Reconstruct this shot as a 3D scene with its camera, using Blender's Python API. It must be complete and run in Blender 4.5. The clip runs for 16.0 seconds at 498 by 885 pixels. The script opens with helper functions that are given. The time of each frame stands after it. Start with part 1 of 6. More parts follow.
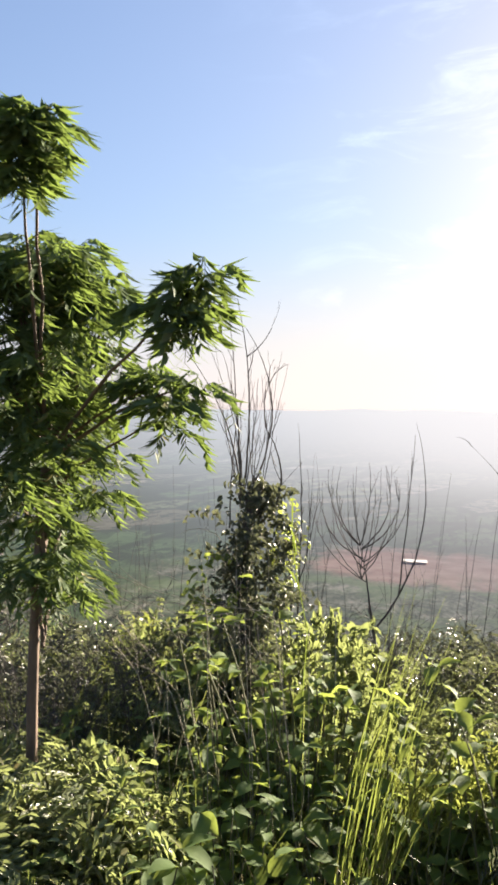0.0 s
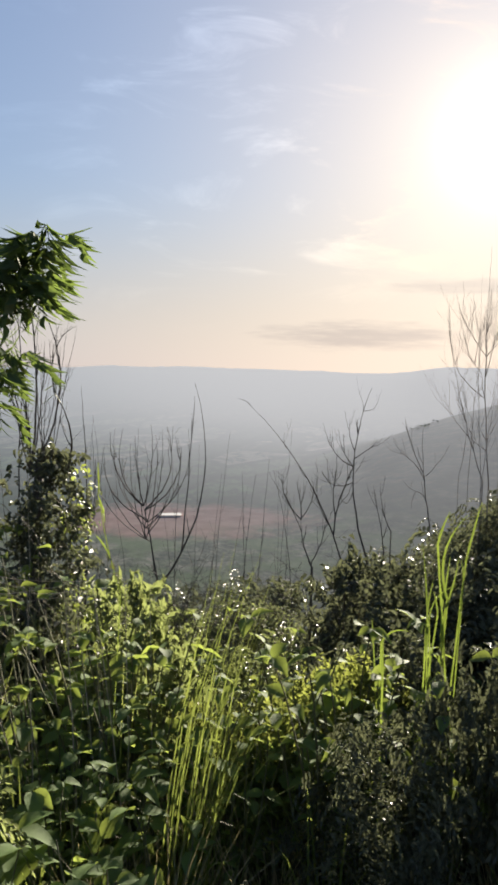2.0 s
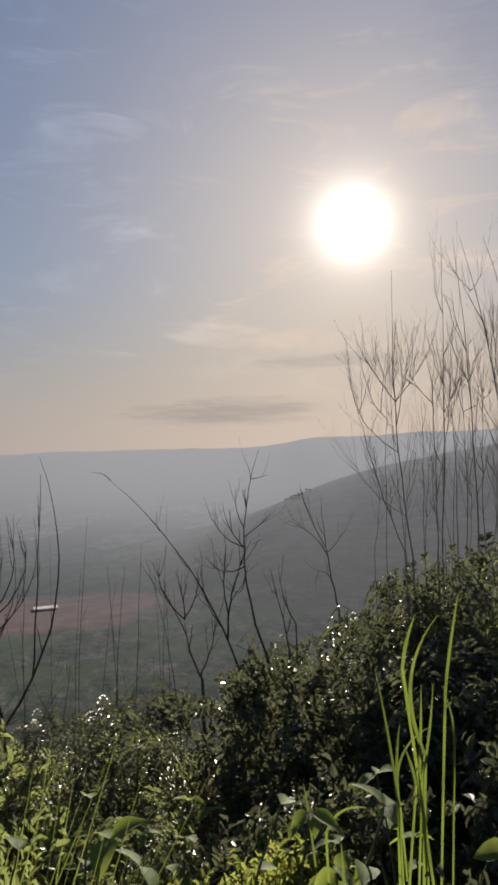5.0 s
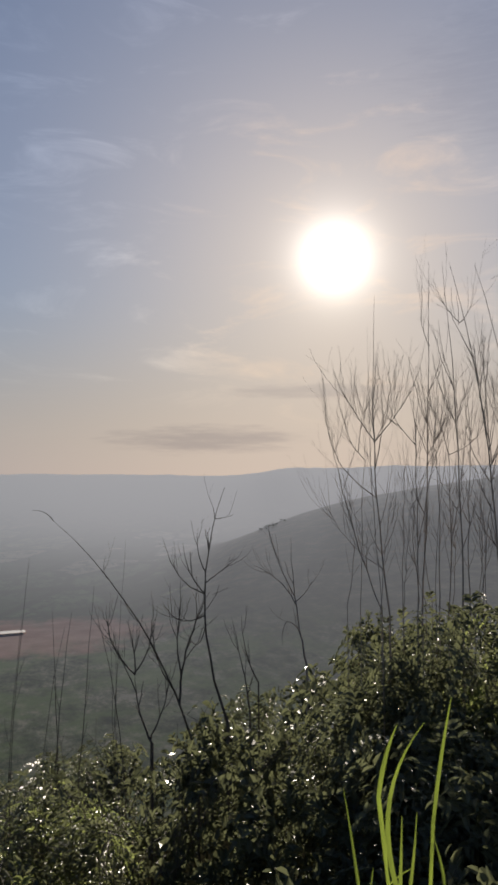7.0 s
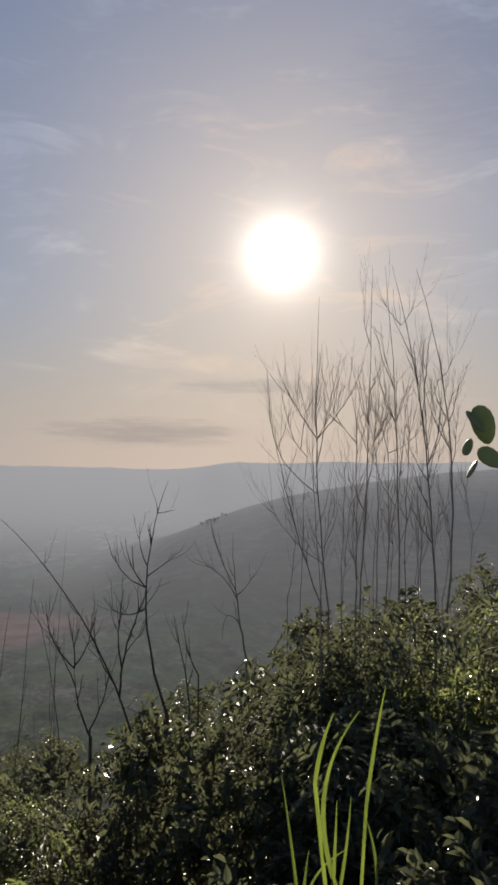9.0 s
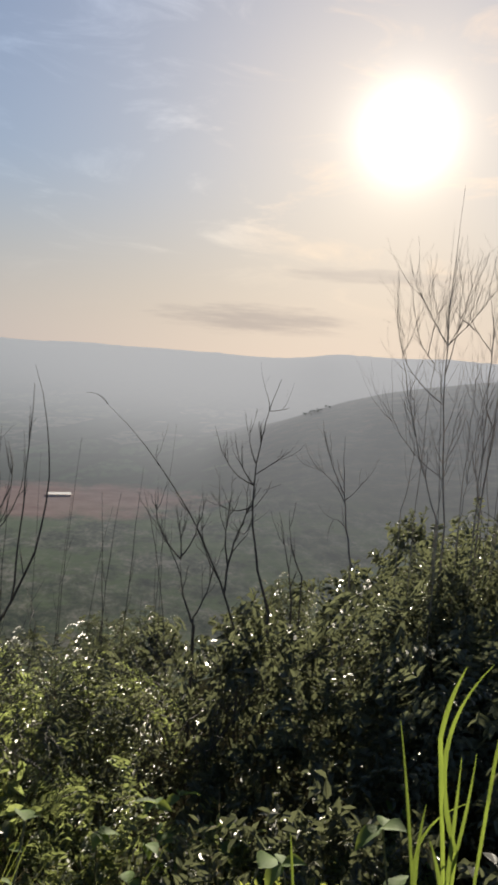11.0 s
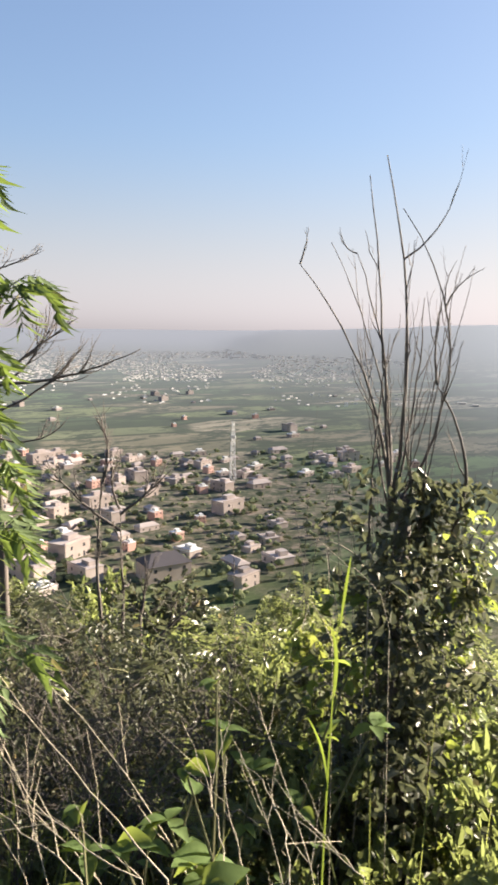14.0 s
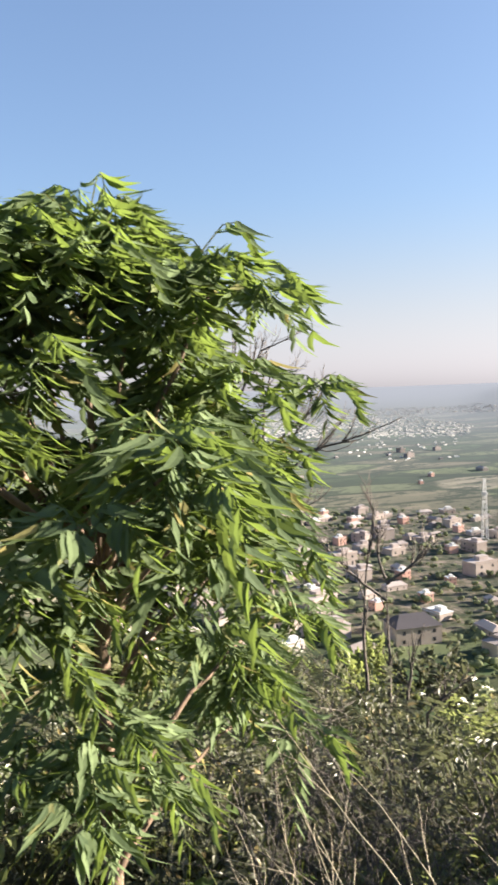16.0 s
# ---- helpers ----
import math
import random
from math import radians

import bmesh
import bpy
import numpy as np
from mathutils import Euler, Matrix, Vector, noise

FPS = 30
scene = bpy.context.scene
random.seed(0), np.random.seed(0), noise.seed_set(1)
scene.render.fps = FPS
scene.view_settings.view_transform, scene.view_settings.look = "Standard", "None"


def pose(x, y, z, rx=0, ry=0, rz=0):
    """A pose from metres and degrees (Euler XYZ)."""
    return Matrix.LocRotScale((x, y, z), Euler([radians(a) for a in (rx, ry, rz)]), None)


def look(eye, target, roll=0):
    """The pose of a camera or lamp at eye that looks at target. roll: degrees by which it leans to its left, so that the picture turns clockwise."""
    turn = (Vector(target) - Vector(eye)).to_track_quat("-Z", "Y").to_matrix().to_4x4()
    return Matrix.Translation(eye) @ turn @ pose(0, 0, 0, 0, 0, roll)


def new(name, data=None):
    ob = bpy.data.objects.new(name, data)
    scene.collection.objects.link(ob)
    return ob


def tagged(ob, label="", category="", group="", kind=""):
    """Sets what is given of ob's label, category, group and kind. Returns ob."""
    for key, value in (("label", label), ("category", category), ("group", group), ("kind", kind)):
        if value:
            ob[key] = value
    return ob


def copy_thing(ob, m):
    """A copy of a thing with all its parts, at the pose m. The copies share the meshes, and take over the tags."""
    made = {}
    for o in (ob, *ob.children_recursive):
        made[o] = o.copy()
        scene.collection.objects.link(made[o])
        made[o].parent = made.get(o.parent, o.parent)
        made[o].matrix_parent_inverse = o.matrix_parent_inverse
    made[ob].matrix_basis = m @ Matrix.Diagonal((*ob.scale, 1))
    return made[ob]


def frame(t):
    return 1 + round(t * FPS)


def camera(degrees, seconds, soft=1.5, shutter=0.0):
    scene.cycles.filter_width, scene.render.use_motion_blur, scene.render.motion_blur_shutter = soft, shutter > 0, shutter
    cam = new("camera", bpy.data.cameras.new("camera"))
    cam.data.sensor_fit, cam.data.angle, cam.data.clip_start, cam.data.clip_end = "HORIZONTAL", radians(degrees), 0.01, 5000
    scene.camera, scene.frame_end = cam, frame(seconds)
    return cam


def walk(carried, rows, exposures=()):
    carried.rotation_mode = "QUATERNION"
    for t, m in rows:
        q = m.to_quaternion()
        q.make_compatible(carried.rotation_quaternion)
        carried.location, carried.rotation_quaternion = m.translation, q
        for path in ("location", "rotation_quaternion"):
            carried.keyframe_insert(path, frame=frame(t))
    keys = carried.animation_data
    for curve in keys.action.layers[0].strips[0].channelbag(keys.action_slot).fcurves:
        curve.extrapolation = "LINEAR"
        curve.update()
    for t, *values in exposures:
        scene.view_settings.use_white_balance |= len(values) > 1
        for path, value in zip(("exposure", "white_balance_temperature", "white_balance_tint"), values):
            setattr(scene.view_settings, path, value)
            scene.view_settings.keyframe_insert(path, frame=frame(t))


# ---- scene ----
cam = camera(37.0, 16.0, soft=3.0, shutter=0.2)
PATH = [
    (0.0, pose(0.000, 0.000, 1.600, 87.89, -1.63, 12.99)),
    (0.5, pose(-0.104, 0.104, 1.554, 86.89, -1.41, 8.95)),
    (1.0, pose(-0.160, 0.103, 1.566, 87.51, 0.25, 4.53)),
    (1.5, pose(-0.244, 0.156, 1.637, 86.66, -1.35, -3.25)),
    (2.0, pose(-0.185, -0.040, 1.630, 85.07, -1.38, -5.90)),
    (2.5, pose(-0.272, 0.155, 1.590, 83.45, -5.30, -9.99)),
    (3.0, pose(-0.257, 0.358, 1.561, 83.24, -1.67, -15.29)),
    (3.5, pose(-0.378, 0.454, 1.576, 90.25, 4.39, -18.53)),
    (4.0, pose(-0.269, 0.576, 1.546, 90.15, 3.99, -16.91)),
    (6.5, pose(0.119, 1.152, 1.603, 92.62, 0.69, -16.49)),
    (7.0, pose(0.123, 1.173, 1.611, 93.13, 0.36, -17.49)),
    (7.5, pose(0.126, 1.159, 1.615, 93.87, 0.52, -20.41)),
    (8.0, pose(0.112, 1.144, 1.613, 94.22, 0.20, -22.38)),
    (10.5, pose(0.104, 1.153, 1.630, 86.77, -3.67, -17.87)),
    (11.0, pose(0.104, 1.302, 1.658, 83.97, -3.80, -13.81)),
    (11.5, pose(0.106, 1.305, 1.640, 82.25, -3.65, -8.87)),
    (12.0, pose(0.222, 1.412, 1.604, 82.75, -2.63, -2.24)),
    (12.5, pose(0.312, 1.640, 1.643, 84.79, -1.80, 7.33)),
    (13.0, pose(0.308, 1.620, 1.661, 83.47, -2.31, 18.32)),
    (13.5, pose(0.278, 1.631, 1.670, 81.23, -0.24, 31.10)),
    (14.0, pose(0.197, 1.643, 1.690, 81.28, -0.75, 40.03)),
    (14.5, pose(0.233, 1.617, 1.720, 81.63, 1.97, 44.33)),
    (15.0, pose(0.202, 1.619, 1.723, 82.66, 1.85, 47.98)),
    (15.5, pose(0.178, 1.588, 1.726, 84.08, 2.43, 52.53)),
    (16.0, pose(0.153, 1.550, 1.758, 85.89, 2.01, 58.56)),
]
# stops of exposure: the clip's camera darkens as the sun comes into view
EXPOSURES = [(0.0, 2.65, 6700, 14), (1.0, 2.45, 6650, 13), (1.5, 2.1, 6600, 12), (2.5, 1.95, 6500, 10), (3.0, 1.95, 6500, 10), (3.5, 1.4, 6500, 12), (4.2, 1.2, 6500, 13),
             (6.5, 1.2, 6500, 13), (8.2, 1.2, 6500, 13), (10.5, 1.25, 6550, 12), (11.0, 1.62, 6600, 10), (12.0, 2.0, 6700, 10), (12.5, 1.92, 6800, 11), (13.2, 2.35, 6900, 13), (14.0, 2.65, 6800, 14), (16.0, 2.8, 6600, 12)]
walk(cam, PATH, EXPOSURES)

# ---------------------------------------------------------------- light
SUN_AZ, SUN_EL = 24.3, 16.9          # degrees to the east of +y, and above the horizon
SUN_DIR = Vector((math.sin(radians(SUN_AZ)) * math.cos(radians(SUN_EL)),
                  math.cos(radians(SUN_AZ)) * math.cos(radians(SUN_EL)), math.sin(radians(SUN_EL))))


class Nodes:
    """A small helper that strings nodes together."""

    def __init__(self, tree):
        self.tree = tree
        tree.nodes.clear()

    def add(self, kind, ins=None, **props):
        n = self.tree.nodes.new(kind)
        for k, v in props.items():
            setattr(n, k, v)
        for k, v in (ins or {}).items():
            if hasattr(v, "is_output"):
                self.tree.links.new(v, n.inputs[k])
            else:
                n.inputs[k].default_value = v
        return n

    def math(self, op, a, b=0.0, c=0.0, clamp=False):
        return self.add("ShaderNodeMath", {0: a, 1: b, 2: c}, operation=op, use_clamp=clamp).outputs[0]

    def vec(self, op, a, b=(0, 0, 0)):
        return self.add("ShaderNodeVectorMath", {0: a, 1: b}, operation=op)

    def mix(self, f, a, b, blend="MIX"):
        n = self.add("ShaderNodeMix", data_type="RGBA", blend_type=blend)
        for k, v in ((0, f), (6, a), (7, b)):
            if hasattr(v, "is_output"):
                self.tree.links.new(v, n.inputs[k])
            else:
                n.inputs[k].default_value = v
        return n.outputs[2]

    def ramp(self, f, stops, interp="LINEAR"):
        n = self.add("ShaderNodeValToRGB", {0: f})
        n.color_ramp.interpolation = interp
        els = n.color_ramp.elements
        while len(els) < len(stops):
            els.new(0.5)
        for e, (p, c) in zip(els, stops):
            e.position, e.color = p, (c if len(c) == 4 else (*c, 1))
        return n.outputs[0]

    def noise(self, vector, scale, detail=4.0, rough=0.55, distortion=0.0):
        return self.add("ShaderNodeTexNoise", {"Vector": vector, "Scale": scale, "Detail": detail, "Roughness": rough, "Distortion": distortion})

    def span(self, v, a, b, c=0.0, d=1.0, smooth=True):
        n = self.add("ShaderNodeMapRange", {"Value": v, "From Min": a, "From Max": b, "To Min": c, "To Max": d})
        n.interpolation_type = "SMOOTHSTEP" if smooth else "LINEAR"
        n.clamp = True
        return n.outputs[0]


world = bpy.data.worlds.new("sky")
scene.world = world
world.use_nodes = True
W = Nodes(world.node_tree)
ray = W.vec("NORMALIZE", W.add("ShaderNodeTexCoord").outputs["Generated"]).outputs[0]
sky = W.add("ShaderNodeTexSky", sky_type="NISHITA", sun_disc=False, sun_elevation=radians(SUN_EL), sun_rotation=radians(SUN_AZ),
            altitude=300.0, air_density=1.0, dust_density=0.8, ozone_density=1.6)
sep = W.add("ShaderNodeSeparateXYZ", {0: ray})
up = sep.outputs[2]
away = W.math("ARCCOSINE", W.vec("DOT_PRODUCT", ray, tuple(SUN_DIR)).outputs["Value"])      # radians from the sun
azim = W.math("ARCTAN2", sep.outputs[0], sep.outputs[1])
elev = W.math("ARCSINE", up)
# hazy aureole round the veiled sun
core = W.math("EXPONENT", W.math("MULTIPLY", away, -54.0))
halo = W.math("EXPONENT", W.math("MULTIPLY", away, -7.0))
wide = W.math("EXPONENT", W.math("MULTIPLY", away, -1.9))
# thin streaky cloud
flat = W.add("ShaderNodeCombineXYZ", {0: W.math("MULTIPLY", azim, 2.2), 1: W.math("MULTIPLY", elev, 7.5), 2: 0.0}).outputs[0]
streak = W.noise(flat, 2.6, 6.0, 0.6, 0.7).outputs[0]
streak = W.span(streak, 0.50, 0.78)
streak = W.math("MULTIPLY", streak, W.span(elev, 0.02, 0.2))
streak = W.math("MULTIPLY", streak, W.span(away, 0.75, 0.35))


def bank(az, el, half_w, half_h, seed):
    """A low dark bank of stratus, by bearing and height in degrees."""
    wob = W.math("MULTIPLY", W.math("SUBTRACT", W.noise(W.vec("MULTIPLY", flat, (1.0, 2.4, 1.0)).outputs[0], 6.0 + seed, 6.0, 0.62).outputs[0], 0.5), 2.6)
    u = W.math("DIVIDE", W.math("SUBTRACT", azim, radians(az)), radians(half_w))
    v = W.math("DIVIDE", W.math("SUBTRACT", elev, radians(el)), radians(half_h))
    q = W.math("ADD", W.math("ADD", W.math("MULTIPLY", u, u), W.math("MULTIPLY", v, v)), wob)
    return W.span(q, 1.35, -0.15)


banks = W.math("ADD", bank(14.2, 3.35, 7.2, 1.15, 0.0), W.math("MULTIPLY", bank(23.0, 7.0, 7.5, 0.6, 1.3), 0.6), clamp=True)
banks = W.math("MAXIMUM", banks, W.math("MULTIPLY", bank(40.0, 28.0, 11.0, 5.0, 2.1), 0.4))
col = W.vec("SCALE", sky.outputs[0])
col.inputs["Scale"].default_value = 0.048
col = col.outputs[0]
# thin high veil: it evens out the glare of the clear sky towards the sun
lum = W.vec("DOT_PRODUCT", col, (0.25, 0.60, 0.15)).outputs["Value"]
veil = W.math("DIVIDE", 1.0, W.math("ADD", 1.0, W.math("MULTIPLY", lum, 4.2)))
veiled = W.vec("SCALE", col)
W.tree.links.new(veil, veiled.inputs["Scale"])
col = W.vec("MULTIPLY", veiled.outputs[0], (0.985, 1.0, 1.07)).outputs[0]


def plus(base, colour, amount):
    n = W.vec("SCALE", colour)
    W.tree.links.new(amount, n.inputs["Scale"])
    return W.vec("ADD", base, n.outputs[0]).outputs[0]


low = W.span(elev, 0.26, 0.0)
dusty = W.vec("SCALE", W.mix(W.span(away, 1.0, 0.25), (0.97, 0.95, 1.06, 1), (1.16, 0.99, 0.86, 1)))
W.tree.links.new(W.vec("DOT_PRODUCT", col, (0.25, 0.60, 0.15)).outputs["Value"], dusty.inputs["Scale"])
col = W.mix(W.math("MULTIPLY", low, 0.85), col, dusty.outputs[0])
col = plus(col, (1.0, 0.97, 0.94), W.math("MULTIPLY", wide, 0.020))
col = plus(col, (1.0, 0.84, 0.64), W.math("MULTIPLY", halo, 0.145))
bright = W.mix(W.span(away, 0.30, 0.12), W.vec("MULTIPLY", col, (1.42, 1.38, 1.32)).outputs[0], W.vec("MULTIPLY", col, (1.42, 1.22, 1.02)).outputs[0])
col = W.mix(W.math("MULTIPLY", streak, 0.8), col, bright)
grey = W.vec("MULTIPLY", col, (0.72, 0.73, 0.78)).outputs[0]
col = W.mix(W.math("MULTIPLY", banks, 0.9), col, grey)
col = plus(col, (1.0, 0.93, 0.82), W.math("MULTIPLY", core, 2.4))
bg = W.add("ShaderNodeBackground", {"Color": col, "Strength": 1.0})
W.add("ShaderNodeOutputWorld", {"Surface": bg.outputs[0]})

sun = bpy.data.lights.new("sun", "SUN")
sun.energy, sun.angle, sun.color = 5.0, radians(0.9), (1.0, 0.90, 0.74)
sun_ob = new("sun", sun)
sun_ob.matrix_world = look(SUN_DIR * 50, (0, 0, 0))


# ---------------------------------------------------------------- materials
def material(name):
    m = bpy.data.materials.new(name)
    m.use_nodes = True
    return m, Nodes(m.node_tree)


def leaf_material(name, dark, light, through_col, gloss=0.38, back=0.42, scale=9.0, shine=0.5):
    """Leaf blades: two greens that vary from leaf to leaf, a fine grain, light that comes through."""
    m, N = material(name)
    geo = N.add("ShaderNodeNewGeometry")
    pos = N.add("ShaderNodeTexCoord").outputs["Object"]
    f = N.math("ADD", N.math("MULTIPLY", geo.outputs["Random Per Island"], 0.65), N.math("MULTIPLY", N.noise(pos, scale, 3.0).outputs[0], 0.5))
    f = N.math("ADD", f, N.math("MULTIPLY", N.add("ShaderNodeObjectInfo").outputs["Random"], 0.25))
    c = N.ramp(f, [(0.15, dark), (0.62, light), (1.0, tuple(min(1, v * 1.5) for v in light))])
    fine = N.noise(pos, 160.0, 3.0)
    c = N.mix(0.25, c, N.mix(fine.outputs[0], (0.25, 0.25, 0.2, 1), (1, 1, 1, 1)), "MULTIPLY")
    dry = N.span(geo.outputs["Random Per Island"], 0.93, 0.97)
    c = N.mix(N.math("MULTIPLY", dry, 0.7), c, (0.22, 0.16, 0.06, 1))
    bump = N.add("ShaderNodeBump", {"Height": fine.outputs[0], "Strength": 0.25, "Distance": 0.002})
    p = N.add("ShaderNodeBsdfPrincipled", {"Base Color": c, "Roughness": gloss, "Specular IOR Level": shine, "Normal": bump.outputs[0]})
    t = N.add("ShaderNodeBsdfTranslucent", {"Color": N.mix(f, tuple(0.7 * v for v in through_col) + (1,), (*through_col, 1))})
    mixed = N.add("ShaderNodeMixShader", {0: back, 1: p.outputs[0], 2: t.outputs[0]})
    N.add("ShaderNodeOutputMaterial", {0: mixed.outputs[0]})
    return m


def bark_material(name, dark, light, scale=30.0):
    m, N = material(name)
    pos = N.add("ShaderNodeTexCoord").outputs["Object"]
    long = N.vec("MULTIPLY", pos, (1, 1, 0.25)).outputs[0]
    n = N.noise(long, scale, 5.0, 0.65)
    big = N.noise(pos, 4.0, 2.0)
    c = N.ramp(N.math("ADD", N.math("MULTIPLY", n.outputs[0], 0.7), N.math("MULTIPLY", big.outputs[0], 0.3)), [(0.3, dark), (0.7, light)])
    bump = N.add("ShaderNodeBump", {"Height": n.outputs[0], "Strength": 0.5, "Distance": 0.004})
    p = N.add("ShaderNodeBsdfPrincipled", {"Base Color": c, "Roughness": 0.85, "Normal": bump.outputs[0]})
    N.add("ShaderNodeOutputMaterial", {0: p.outputs[0]})
    return m


LEAF_SMALL = leaf_material("small_leaf", (0.046, 0.058, 0.030), (0.112, 0.128, 0.062), (0.29, 0.34, 0.11), 0.36, 0.41, shine=0.42)
LEAF_BROAD = leaf_material("broad_leaf", (0.042, 0.074, 0.032), (0.092, 0.136, 0.052), (0.31, 0.38, 0.075), 0.6, 0.47, shine=0.06)
LEAF_TREE = leaf_material("tree_leaf", (0.052, 0.078, 0.046), (0.104, 0.138, 0.072), (0.215, 0.30, 0.062), 0.55, 0.35, shine=0.04)
LEAF_VINE = leaf_material("vine_leaf", (0.045, 0.062, 0.020), (0.11, 0.130, 0.040), (0.33, 0.37, 0.08), 0.42, 0.42, shine=0.3)
LEAF_DARK = leaf_material("dark_leaf", (0.046, 0.058, 0.031), (0.110, 0.126, 0.062), (0.29, 0.335, 0.115), 0.36, 0.40, shine=0.42)
# darker leaf copy: the shade of backlit bushes is put into its colour
LEAF_SHADED = leaf_material("shaded_leaf", (0.036, 0.040, 0.028), (0.076, 0.080, 0.052), (0.15, 0.165, 0.085), 0.38, 0.28, shine=0.32)
LEAF_FRESH = leaf_material("fresh_vine_leaf", (0.06, 0.09, 0.025), (0.12, 0.160, 0.045), (0.30, 0.36, 0.07), 0.5, 0.44, shine=0.2)
GRASS = leaf_material("grass_blade", (0.05, 0.07, 0.02), (0.12, 0.145, 0.04), (0.25, 0.30, 0.06), 0.5, 0.42, shine=0.2)
# lighter copy of the grass blade, with sunlight put into its colour
LIT_GRASS = leaf_material("lit_grass", (0.09, 0.115, 0.035), (0.19, 0.21, 0.075), (0.36, 0.40, 0.10), 0.5, 0.45, shine=0.15)
BRIGHT = leaf_material("broad_grass_blade", (0.05, 0.075, 0.02), (0.10, 0.13, 0.035), (0.19, 0.25, 0.04), 0.5, 0.42, shine=0.15)
STRAW = leaf_material("dry_straw", (0.20, 0.16, 0.08), (0.36, 0.30, 0.17), (0.40, 0.33, 0.16), 0.6, 0.3)
CACTUS = leaf_material("cactus_pad", (0.14, 0.165, 0.095), (0.22, 0.25, 0.14), (0.24, 0.29, 0.10), 0.5, 0.3, shine=0.3)
DEAD = bark_material("dead_twig", (0.036, 0.030, 0.026), (0.105, 0.087, 0.074), 60.0)
BARK = bark_material("brown_bark", (0.07, 0.045, 0.03), (0.17, 0.115, 0.078))
STEM = bark_material("green_stem", (0.05, 0.055, 0.022), (0.13, 0.12, 0.05), 50.0)
# paler copy of the dead twig bark, with sun glare put into its colour
GLARE_WHIP = bark_material("glare_pale_whip", (0.15, 0.125, 0.11), (0.32, 0.275, 0.24), 60.0)
PALE = bark_material("pale_dry_stem", (0.20, 0.17, 0.125), (0.42, 0.365, 0.275), 50.0)


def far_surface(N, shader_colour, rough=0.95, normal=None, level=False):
    """Far land: own colour with haze painted in, paling with distance from the slope."""
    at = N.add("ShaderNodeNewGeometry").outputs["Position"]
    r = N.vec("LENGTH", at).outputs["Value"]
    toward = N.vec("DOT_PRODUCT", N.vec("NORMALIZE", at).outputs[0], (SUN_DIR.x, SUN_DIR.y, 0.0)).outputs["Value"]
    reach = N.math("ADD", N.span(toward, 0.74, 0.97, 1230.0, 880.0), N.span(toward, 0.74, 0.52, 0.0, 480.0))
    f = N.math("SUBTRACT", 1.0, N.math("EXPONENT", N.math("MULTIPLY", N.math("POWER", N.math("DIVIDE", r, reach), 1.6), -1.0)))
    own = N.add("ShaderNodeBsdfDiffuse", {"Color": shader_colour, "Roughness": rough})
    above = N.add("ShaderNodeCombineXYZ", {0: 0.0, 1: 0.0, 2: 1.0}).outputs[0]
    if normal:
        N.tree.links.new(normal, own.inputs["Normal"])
    # colour of the painted haze, brighter towards the sun
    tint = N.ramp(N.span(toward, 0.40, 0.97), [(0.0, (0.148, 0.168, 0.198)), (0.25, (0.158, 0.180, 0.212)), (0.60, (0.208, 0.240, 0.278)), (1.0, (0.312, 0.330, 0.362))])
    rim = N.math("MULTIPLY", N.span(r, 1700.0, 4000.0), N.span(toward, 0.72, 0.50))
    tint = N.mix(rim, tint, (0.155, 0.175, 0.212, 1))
    haze = N.add("ShaderNodeBsdfDiffuse", {"Color": tint})
    # level normal keeps slopes from shading the painted haze
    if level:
        N.tree.links.new(above, haze.inputs["Normal"])
    mixed = N.add("ShaderNodeMixShader", {0: f, 1: own.outputs[0], 2: haze.outputs[0]})
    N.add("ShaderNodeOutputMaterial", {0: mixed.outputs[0]})


